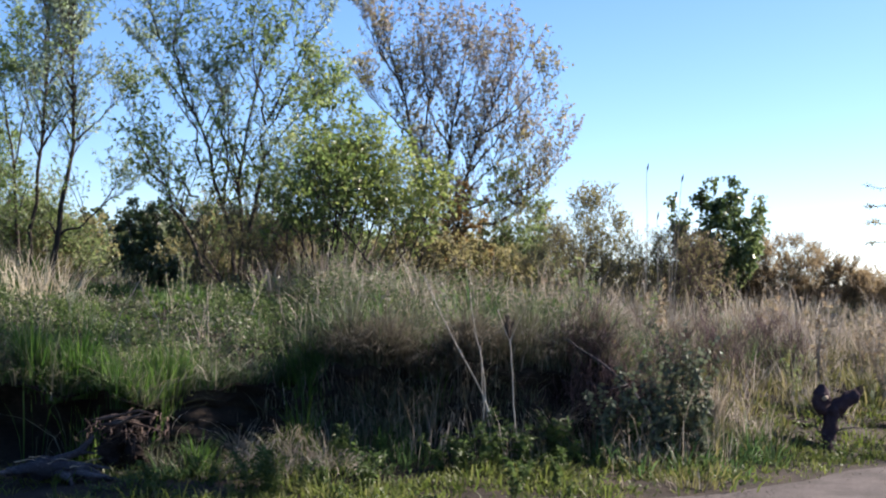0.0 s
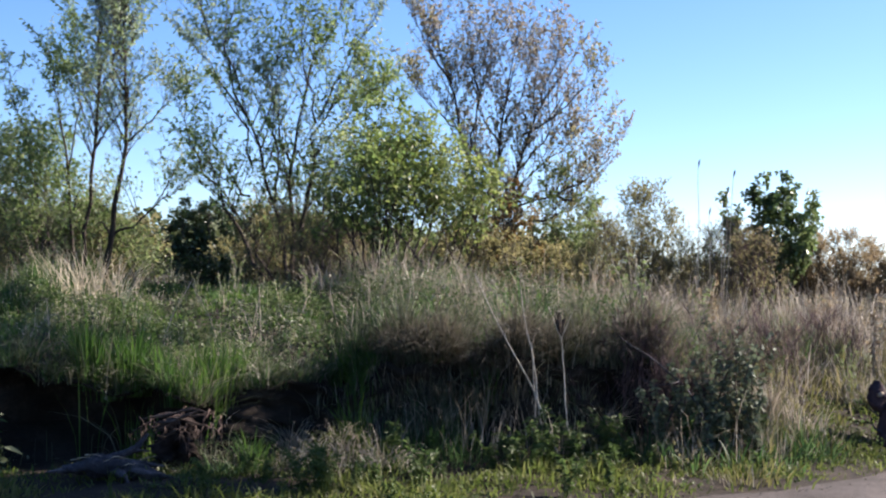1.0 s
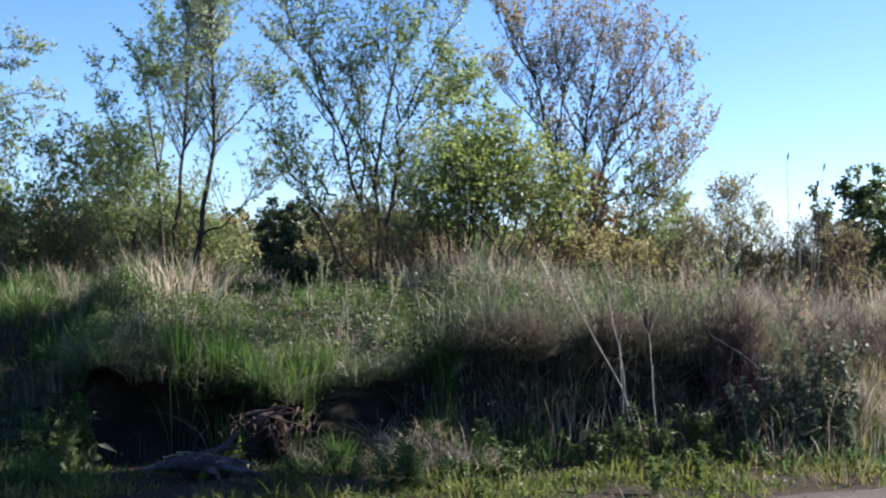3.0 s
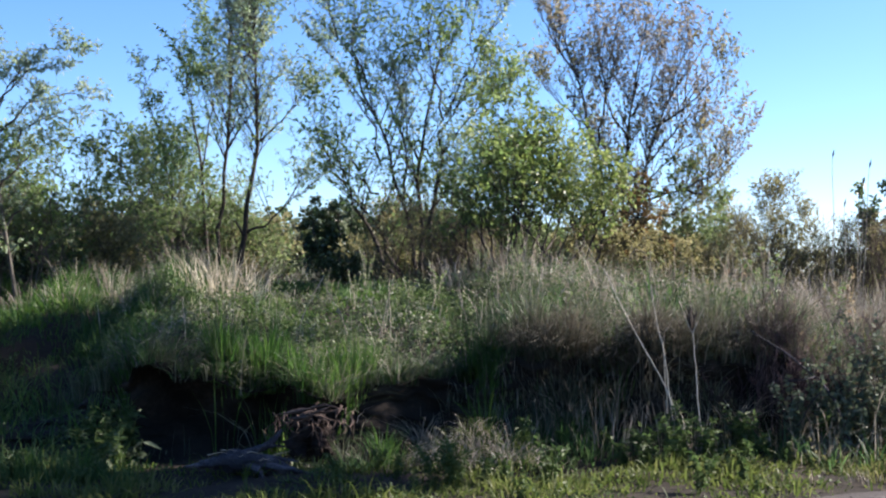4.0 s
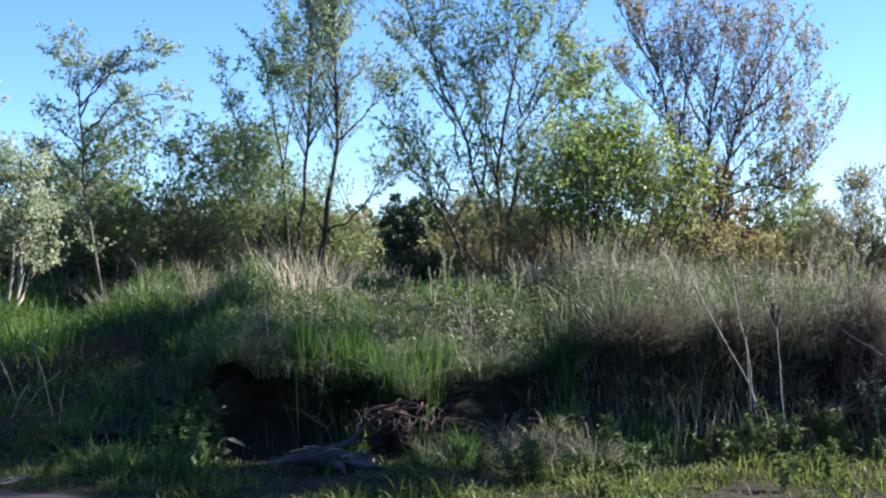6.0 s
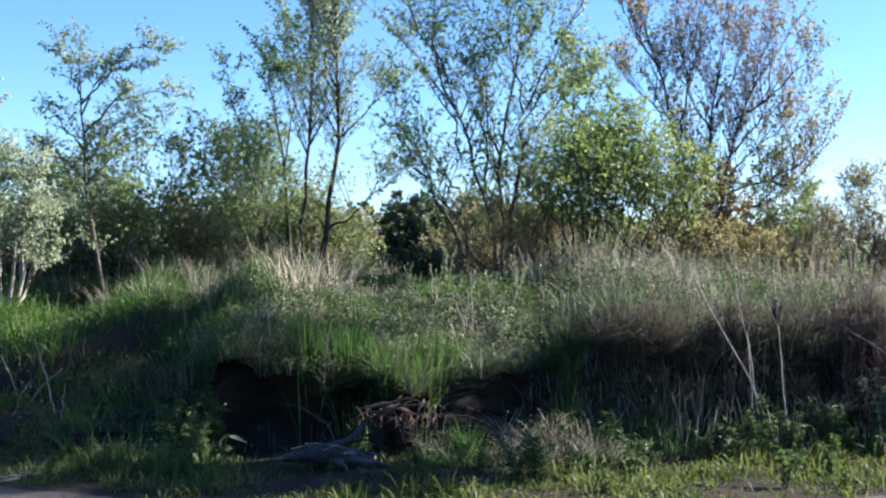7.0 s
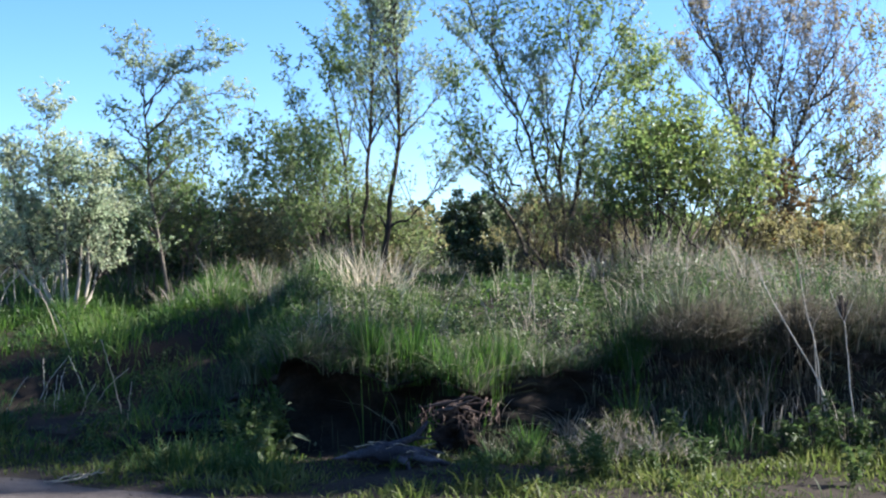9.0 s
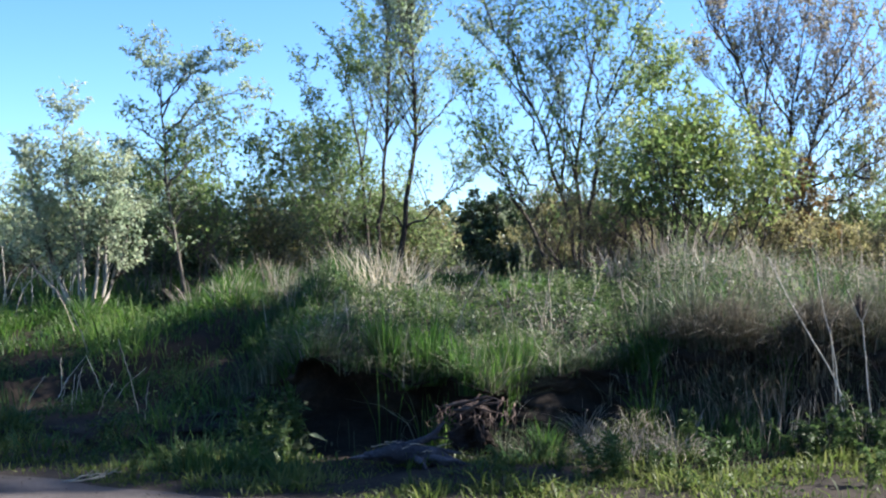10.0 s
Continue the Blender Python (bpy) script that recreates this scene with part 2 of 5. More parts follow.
def road_edge(x):
    x = np.asarray(x, float)
    return 9.2 + np.where(x < 0, 0.95, 1.19) * (np.sqrt(x * x + 36) - 6) + 0.05 * np.sin(2.7 * x) + 0.04 * np.sin(6.1 * x + 1)


def knots(x):
    """The cut through the bank at x: eleven places (y, z) from the road's edge to the level top."""
    x = np.asarray(x, float)
    e = road_edge(x)
    toe = np.maximum(e + 1.3, 11.7 + 0.1 * np.sin(1.9 * x + 0.6) + 0.1 * np.sin(4.3 * x + 1) + 0.06 * np.sin(9.1 * x))
    hollow = 0.75 * np.exp(-(((x + 1.55) / 0.86) ** 6)) + 0.17 * np.exp(-(((x - 0.02) / 0.26) ** 4)) + 0.1 * np.exp(-(((x - 1.5) / 0.75) ** 4)) + 0.2 * np.exp(-(((x - 3.1) / 0.6) ** 2))
    lip = 0.68 + 0.1 * np.exp(-(((x + 2.08) / 0.42) ** 2)) + 0.05 * np.sin(2.3 * x) + 0.05 * np.sin(5.7 * x + 2) + 0.05 * np.sin(10.3 * x) + 0.03 * np.sin(23 * x + 1) + 0.03 * ease(-1.2, -0.6, x) * (1 - ease(0.2, 0.8, x))
    brow = ease(0.5, 1.2, x) * (1 - ease(3.2, 4.0, x))
    lip = lip + 0.2 * brow
    one = np.ones_like(x)
    cave = np.clip(hollow / 0.4, 0, 1)
    back = 0.16 * (1 - cave)
    sy = [e, e + 0.7, toe - 0.35, toe + 0.06 + hollow * 0.6, toe + 0.2 + hollow, toe + 0.3 + hollow * 0.9 + back, toe + 0.1 * cave + 0.55 * (1 - cave), toe + 0.26 + 0.5 * (1 - cave), toe + 1.2, toe + 3.0, 20 * one]
    sz = [0 * one, 0.03 * one, 0.07 * one, 0.1 + 0.08 * (1 - cave), 0.3 * one, lip * (0.85 * cave + 0.7 * (1 - cave)), lip * 0.92, lip, lip + 0.12, 1.0 + 0.12 * brow, 1.02 + 0.06 * brow]
    step = 0.12 * np.sin(1.7 * x) + 0.08 * np.sin(4.1 * x + 1)
    gy = [e, e + 0.7, toe - 0.35, toe + step, toe + 0.28 + step, toe + 0.9, toe + 1.5 - step, toe + 1.85 - step, toe + 2.7, toe + 4.0, 20 * one]
    right = ease(2.0, 4.0, x)
    gz = [0 * one, 0.03 * one, 0.06 + 0.02 * right, 0.08 + 0.12 * right, 0.2 + 0.18 * right, 0.24 + 0.26 * right, 0.28 + 0.32 * right, 0.44 + 0.3 * right, 0.5 + 0.32 * right, 0.64 + 0.3 * right, 0.82 + 0.2 * right]
    w = ease(-3.3, -2.7, x) * (1 - ease(3.5, 4.6, x))
    return np.stack([a * w + b * (1 - w) for a, b in zip(sy, gy)], -1), np.stack([a * w + b * (1 - w) for a, b in zip(sz, gz)], -1)


def humps(x, y):
    """Tussocks and hollows of the rough ground."""
    x, y = np.asarray(x, float), np.asarray(y, float)
    rise = 0.36 * ease(13.2, 17.5, y) * ease(-5.4, -3.5, x) * (1 - ease(1.0, 3.0, x)) + 0.3 * ease(14.0, 15.6, y) * (1 - ease(-5.7, -4.9, x))
    scarp = 13.7 + 0.12 * np.sin(3.1 * x) + 0.3 * (x + 5)
    rise = rise + 0.2 * ease(scarp, scarp + 0.22, y) * (1 - ease(-4.1, -3.2, x))
    rise = rise + 0.3 * ease(-5.8, -3.4, x) * (1 - ease(-3.1, -2.3, x)) * ease(12.6, 15.5, y)
    return rise + 0.06 * waves(x, y) + 0.05 * waves(x * 2.7, y * 2.2, 4.0) + 0.14 * np.exp(-(((x - 1.7) / 1.5) ** 2) - ((y - 15.5) / 2.2) ** 2)


def ground_z(x, y):
    """Height of the ground, above where it overhangs."""
    x, y = np.atleast_1d(np.asarray(x, float)), np.atleast_1d(np.asarray(y, float))
    ky, kz = knots(x)
    z = np.where(y >= 20, kz[:, -1], 0.0)
    done = (y >= 20) | (y < ky[:, 0])
    for k in range(9, -1, -1):
        span = ky[:, k + 1] - ky[:, k]
        inside = ~done & (y >= ky[:, k]) & (span > 0.01)
        f = np.clip((y - ky[:, k]) / np.maximum(span, 0.01), 0, 1)
        z = np.where(inside, kz[:, k] + f * (kz[:, k + 1] - kz[:, k]), z)
        done |= inside
    return z + humps(x, y) * ease(0.5, 1.5, y - ky[:, 0]) * np.clip(30 / np.maximum(y, 1), 0, 1)


far = np.array([12, 15, 20, 30, 50, 90, 180, 400, 1000, 2500.0])
xs = np.concatenate([-far[::-1], np.arange(-10.5, 10.6, 0.14), far])
kx = np.clip(xs, -14, 14)
ky, kz = knots(kx)
cols = []
for n, x in enumerate(xs):
    s = np.linspace(0, 10, 56)
    py, pz = np.interp(s, np.arange(11), ky[n]), np.interp(s, np.arange(11), kz[n])
    py[1:-1], pz[1:-1] = (py[:-2] + 2 * py[1:-1] + py[2:]) / 4, (pz[:-2] + 2 * pz[1:-1] + pz[2:]) / 4
    pz = pz + humps(np.full(56, x), py) * ease(0.5, 1.5, py - py[0])
    rough = 0.06 * np.exp(-((s - 4.6) / 1.6) ** 2)
    py = py + rough * np.sin(9 * x + 7 * s) + rough * np.sin(17 * x - 11 * s)
    near = np.array([-2500, -600, -120, -30, -10, 0, 5, 8.0])
    back = np.array([20.5, 21, 22, 23.5, 26, 30, 40, 60, 100, 200, 500, 1200, 2500])
    yy = np.concatenate([near, py, back])
    zz = np.concatenate([np.zeros(8), pz, pz[-1] + 0 * back + 0.04 * waves(np.full(13, x), back)])
    cols.append(np.stack([np.full(len(yy), x), yy, zz], 1))
grid = np.array(cols)
gi = np.arange(grid.shape[0] * grid.shape[1]).reshape(grid.shape[:2])
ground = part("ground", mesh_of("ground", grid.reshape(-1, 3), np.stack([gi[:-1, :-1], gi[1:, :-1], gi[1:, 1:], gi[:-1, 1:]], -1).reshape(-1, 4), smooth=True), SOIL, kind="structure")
tagged(ground, "dark earth ground rising to a bank", "ground")

rx = np.linspace(-60, 60, 601)
ry = np.linspace(0, 1, 7)
re = road_edge(rx) + 0.05 * np.sin(rx * 11) * np.sin(rx * 4.3) + 0.1
rv = np.stack([np.repeat(rx, 7), (-8 + (re[:, None] + 8) * ry[None]).ravel(), np.tile(np.array([0.012] * 6 + [0.002]), 601)], 1)
ri = np.arange(601 * 7).reshape(601, 7)
road = part("road", mesh_of("road", rv, np.stack([ri[:-1, :-1], ri[1:, :-1], ri[1:, 1:], ri[:-1, 1:]], -1).reshape(-1, 4), smooth=True), DIRT, kind="structure")
tagged(road, "pale grey-brown packed dirt road with ragged edge", "road")


# ---- grass ----
def sown(count, x0, x1, y_of, density=None, clump=0.1, per=16):
    """Roots in clumps over the ground, the ways outward from each clump's middle, and each clump's own growth."""
    m = max(1, count // per)
    x = R.uniform(x0, x1, m)
    y = y_of(x, R.uniform(0, 1, m))
    keep = R.uniform(0, 1, m) < (clear(x, y) if density is None else density(x, y) * clear(x, y))
    x, y = x[keep], y[keep]
    grow = np.repeat(R.uniform(0.25, 1.3, len(x)) * (0.82 + 0.65 * waves(x * 2.2, y * 2.2, 3.3)) * (1 - 0.45 * ease(-3.0, -2.2, x) * (1 - ease(0.1, 1.2, x)) * ease(12.0, 12.5, y)), per)
    out = R.normal(0, 1, (len(x) * per, 2))
    x, y = np.repeat(x, per) + out[:, 0] * clump, np.repeat(y, per) + out[:, 1] * clump
    out = unit(out + R.normal(0, 0.5, out.shape) + np.array([-0.08, 0.0]))
    return np.stack([x, y, ground_z(x, y) - 0.015], 1), out, grow


def clear(x, y):
    """Bare earth before the log, in the mouth of the hollow and at the foot of the slope."""
    gone = np.exp(-(((x + 1.3) / 0.6) ** 4) - ((y - 10.35) / 0.42) ** 4) + np.exp(-(((x + 1.65) / 0.6) ** 4) - ((y - 11.4) / 0.45) ** 4)
    gone = gone + 0.7 * np.exp(-(((x + 3.95) / 1.15) ** 4) - ((y - 12.45 + 0.25 * np.sin(5 * x)) / 1.0) ** 4)
    # the bare face of the step across the low slope
    return np.clip(1 - gone - 0.28 * np.exp(-(((x + 5.6) / 1.7) ** 6) - ((y - 13.75 - 0.12 * np.sin(3.1 * x) - 0.3 * (x + 5)) / 0.18) ** 4), 0, 1)


def grass(name, label, mat, roots, out, grow, h, w, bend, steps=3):
    n = len(roots)
    height = R.uniform(h[0], h[1], n) * R.uniform(0.7, 1.1, n) * grow
    v, q, t = blades(roots, height, R.uniform(w[0], w[1], n), out, R.uniform(bend[0], bend[1], n) ** 1.3, R, steps)
    ob = part(name, mesh_of(name, v, q, t), mat, kind="stuff")
    return tagged(ob, label, "grass")


def off_lawn(x, y):
    return 1 - 0.8 * ease(-3.2, -2.6, x) * (1 - ease(-0.3, 0.4, x)) * ease(13.6, 14.4, y)


def band(a, b):
    """Roots between two distances behind the bank's lip."""
    def pick(x, u):
        return knots(x)[0][:, 7] + a + (b - a) * u
    return pick


def patchy(seed, low=-0.2, high=0.5, size=0.9):
    return lambda x, y: ease(low, high, waves(x * size, y * size, seed))


# the sunlit strip of the upper slope is put into this grass's brighter green
grass("sunny_grass", "grass at the top of the low slope, sunlight put into its bright green", LUSH, *sown(10000, -8.6, -3.6, lambda x, u: 14.6 + 2.6 * u, None, 0.09, 18), (0.12, 0.3), (0.009, 0.016), (0.2, 1.1))
grass("meadow_grass", "short green meadow grass on the sloping ground", GRASS, *sown(24000, -9.5, -2.5, lambda x, u: road_edge(x) + 0.8 + u * 11, None, 0.09), (0.12, 0.34), (0.008, 0.015), (0.2, 1.1))
grass("lush_grass", "bright green lush grass on the shaded slope", LUSH, *sown(27000, -9.5, -1.8, lambda x, u: road_edge(x) + 1.0 + u * 10, patchy(3.0), 0.09, 20), (0.18, 0.42), (0.008, 0.015), (0.15, 1.0))
def lip_clumps(x, y):
    return np.minimum(1, sum(np.exp(-(((x - c) / w) ** 2)) for c, w in ((-1.58, 0.1), (-1.24, 0.13), (-0.92, 0.08), (-0.52, 0.1), (-2.5, 0.1), (0.62, 0.08), (1.7, 0.1))))


def gappy(x, y):
    return off_lawn(x, y) * (1 - 0.4 * ease(0.4, 1.0, x)) * (0.04 + 0.96 * patchy(4.4, -0.15, 0.35, 2.6)(x, y))


grass("bank_grass", "bright green grass in clumps along the lip of the bank", LUSH, *sown(7500, -2.7, 2.0, band(-0.3, 0.35), lip_clumps, 0.05, 18), (0.3, 0.6), (0.007, 0.014), (0.05, 0.5))
grass("mound_grass", "long grey-green grass covering the mound", GREYGRASS, *sown(46000, -3.4, 5.2, band(0.0, 5.0), gappy, 0.075, 26), (0.2, 0.56), (0.006, 0.0125), (0.15, 1.7))
grass("mixed_grass", "green grass among old stems on the mound", GRASS, *sown(48000, -3.4, 6.5, band(-0.1, 6.5), lambda x, y: off_lawn(x, y) * patchy(7.0, -0.5, 0.4, 1.5)(x, y), 0.09, 18), (0.16, 0.46), (0.008, 0.016), (0.15, 1.2))
grass("dry_grass", "pale straw-coloured dry grass stems", STRAW, *sown(12000, -3.2, 9.0, band(-0.3, 7.0), patchy(5.0, -0.5, 0.6), 0.13, 12), (0.35, 0.75), (0.0035, 0.007), (0.15, 1.0))
grass("slope_grass", "yellowish green grass on the open slope", DRYVERGE, *sown(26000, 3.4, 10.5, band(-1.8, 8.0), None, 0.09), (0.15, 0.36), (0.0101, 0.0180), (0.2, 1.0))
grass("standing_straw", "pale bleached grass stems standing on the mound", STRAW, *sown(4200, 0.9, 4.6, band(0.5, 3.6), patchy(3.7, -0.4, 0.5, 1.6), 0.1, 10), (0.35, 0.7), (0.004, 0.008), (0.1, 0.7))
grass("faded_grass", "faded straw grass on the open slope", STRAW, *sown(20000, 3.0, 10.5, band(-1.8, 8.0), patchy(8.0, -0.8, 0.3), 0.1), (0.25, 0.55), (0.004, 0.008), (0.2, 1.1))
grass("tall_straw", "tall pale dry grass below the thicket", STRAW, *sown(6000, 3.6, 9.0, lambda x, u: 15.4 + 3.0 * u, patchy(2.9, -0.7, 0.3, 1.4), 0.1, 12), (0.45, 0.9), (0.005, 0.010), (0.1, 0.9))
grass("verge_grass", "short yellow-green roadside grass", VERGE, *sown(34000, -6.5, 8.5, lambda x, u: road_edge(x) + 0.1 + 1.6 * u**0.8, patchy(2.0, -1.1, 0.1, 1.8), 0.07), (0.06, 0.18), (0.0101, 0.0180), (0.2, 1.2))
grass("face_grass", "ragged grass clinging to the bank's face", GREYGRASS, *sown(8000, 0.4, 4.6, lambda x, u: knots(x)[0][:, 3] - 0.1 + u * (knots(x)[0][:, 7] - knots(x)[0][:, 3]), patchy(9.0, -0.3, 0.6, 2.4), 0.06), (0.2, 0.55), (0.006, 0.012), (0.1, 0.8))
grass("far_grass", "rough grass of the level ground behind the trees", GREYGRASS, *sown(16120, -14, 16, lambda x, u: 18 + 22 * u**1.5, None, 0.15, 20), (0.3, 0.6), (0.0145, 0.0270), (0.1, 0.8), 2)
grass("old_grass", "faded brownish dead grass on the mound", STRAW, *sown(18000, 1.6, 10.0, band(-0.1, 7.5), patchy(13.0, -0.3, 0.6, 1.6), 0.1, 18), (0.25, 0.6), (0.004, 0.008), (0.2, 1.1))
grass("lawn_grass", "short sunny yellow-green grass behind the mound", LUSH, *sown(15000, -3.4, 0.3, lambda x, u: 14.2 + 5.5 * u, None, 0.09, 16), (0.1, 0.26), (0.01, 0.018), (0.2, 1.0))
# grass that hangs forward over the hollow face
roots, out, grow = sown(4800, -2.6, 4.4, band(-0.25, 0.1), patchy(6.0, -0.7, 0.4, 2.2), 0.06, 14)
grass("hanging_grass", "long grass hanging over the edge of the bank", GREYGRASS, roots, unit(out * 0.9 + np.array([0.0, -0.7])), grow, (0.25, 0.65), (0.005, 0.011), (0.3, 1.7))


roots, out, grow = sown(6500, 0.6, 3.3, band(-0.2, 0.25), patchy(5.2, -0.6, 0.3, 2.0), 0.06, 18)
grass("thatch", "greyish brown dead grass hanging down the front of the mound", THATCH, roots, unit(out * 0.5 + np.array([0.0, -1.0])), grow * 0.6 + 0.5, (0.35, 0.7), (0.005, 0.010), (0.4, 1.7))
grass("dead_stems", "thin dead grey stems standing before the bank", STRAW, *sown(1100, 0.6, 4.8, lambda x, u: knots(x)[0][:, 3] - 0.45 + 0.8 * u, patchy(11.0, -0.8, 0.4, 1.6), 0.09, 5), (0.3, 0.6), (0.004, 0.007), (0.1, 0.6))
grass("foot_grass", "ragged green grass at the foot of the bank", GRASS, *sown(4200, 0.7, 4.8, lambda x, u: knots(x)[0][:, 3] - 0.7 + 0.7 * u, patchy(12.0, -0.3, 0.6, 1.8), 0.08, 20), (0.15, 0.42), (0.009, 0.016), (0.2, 1.0))


def herbs(name, label, mat, count, x0, x1, y_of, density, high, size):
    """Low leafy growth: small leaves in loose humps over the ground."""
    m = count // 30
    x = R.uniform(x0, x1, m)
    y = y_of(x, R.uniform(0, 1, m))
    keep = R.uniform(0, 1, m) < density(x, y) * clear(x, y)
    x, y = x[keep], y[keep]
    tall = np.repeat(R.uniform(0.4, 1.1, len(x)) * high * (1 + 0.7 * ease(0.4, 1.2, x) * (1 - ease(3.0, 4.0, x)) * ease(12.2, 12.7, y)), 30)
    off = R.normal(0, 0.09, (len(x) * 30, 2))
    x, y = np.repeat(x, 30) + off[:, 0], np.repeat(y, 30) + off[:, 1]
    z = ground_z(x, y) + tall * R.uniform(0.05, 1.0, len(x)) * np.exp(-(off**2).sum(1) / 0.03)
    way = np.concatenate([off * 6 + R.normal(0, 0.5, off.shape), R.uniform(-0.1, 0.7, (len(x), 1))], 1)
    v, q = leaves_at(np.stack([x, y, z], 1), unit(way), size[0], size[1], R, 0.1)
    return tagged(part(name, mesh_of(name, v, q), mat, kind="stuff"), label, "weeds")


herbs("verge_herbs", "low leafy green roadside weeds", WEED, 6000, -6.0, 7.5, lambda x, u: road_edge(x) + 0.25 + 1.5 * u, patchy(4.0, -0.2, 0.5, 2.0), 0.16, (0.042, 0.02))
herbs("bank_herbs", "leafy weeds on the bank and mound", WEED, 60000, -3.2, 5.0, band(-0.1, 4.0), patchy(2.5, -0.4, 0.5, 1.7), 0.3, (0.042, 0.02))
herbs("low_weeds", "coarse green leafy weeds on the shaded slope", WEED, 26000, -7.5, -2.4, lambda x, u: road_edge(x) + 1.0 + 6.5 * u, patchy(6.5, -0.4, 0.4, 1.6), 0.24, (0.045, 0.02))
herbs("pale_herbs", "small pale greyish leaves of low weeds on the mound", GREYGRASS, 22000, -3.2, 4.6, band(-0.2, 3.6), patchy(9.5, -0.3, 0.5, 1.9), 0.36, (0.042, 0.02))
herbs("slope_herbs", "small pale-leaved weeds on the open slope", DRYVERGE, 16000, 3.0, 10.0, band(-1.4, 6.0), patchy(1.5, -0.3, 0.6, 1.7), 0.25, (0.045, 0.02))


# ---- trees and shrubs ----
def branch_off(lines, radii, count, length, up, rng, start=0.25, spread=1.0, points=5, end=1.0):
    """Side branches on each of N lines: arrays of lines and radii. up: how far they rise, 0 to 1."""
    n, p, _ = lines.shape
    t = np.sort(rng.uniform(start, end, (n, count)), axis=1)
    f = t * (p - 1)
    i = np.minimum(f.astype(int), p - 2)
    u = (f - i)[..., None]
    row = np.arange(n)[:, None]
    at = lines[row, i] * (1 - u) + lines[row, i + 1] * u
    r0 = radii[row, i] * 0.55
    along = unit(lines[row, i + 1] - lines[row, i])
    az = rng.uniform(0, 2 * np.pi, (n, count))
    side = np.stack([np.cos(az), np.sin(az), np.zeros_like(az)], -1) * spread
    way = unit(side + along * 0.7 + np.array([0, 0, up]))
    ln = length * rng.uniform(0.5, 1.15, (n, count)) * (1.15 - 0.6 * (t - start) / max(end - start, 0.01))
    s = np.linspace(0, 1, points)
    bow = rng.normal(0, 0.12, (n, count, 1, 3)) + np.array([0, 0, 0.16 * up])
    out = at[:, :, None] + way[:, :, None] * (ln[..., None, None] * s[:, None]) + bow * ln[..., None, None] * (s[:, None] ** 2)
    rr = np.minimum(r0, 0.004 + ln * 0.007)[..., None] * (1 - 0.8 * s)
    return out.reshape(-1, points, 3), rr.reshape(-1, points)


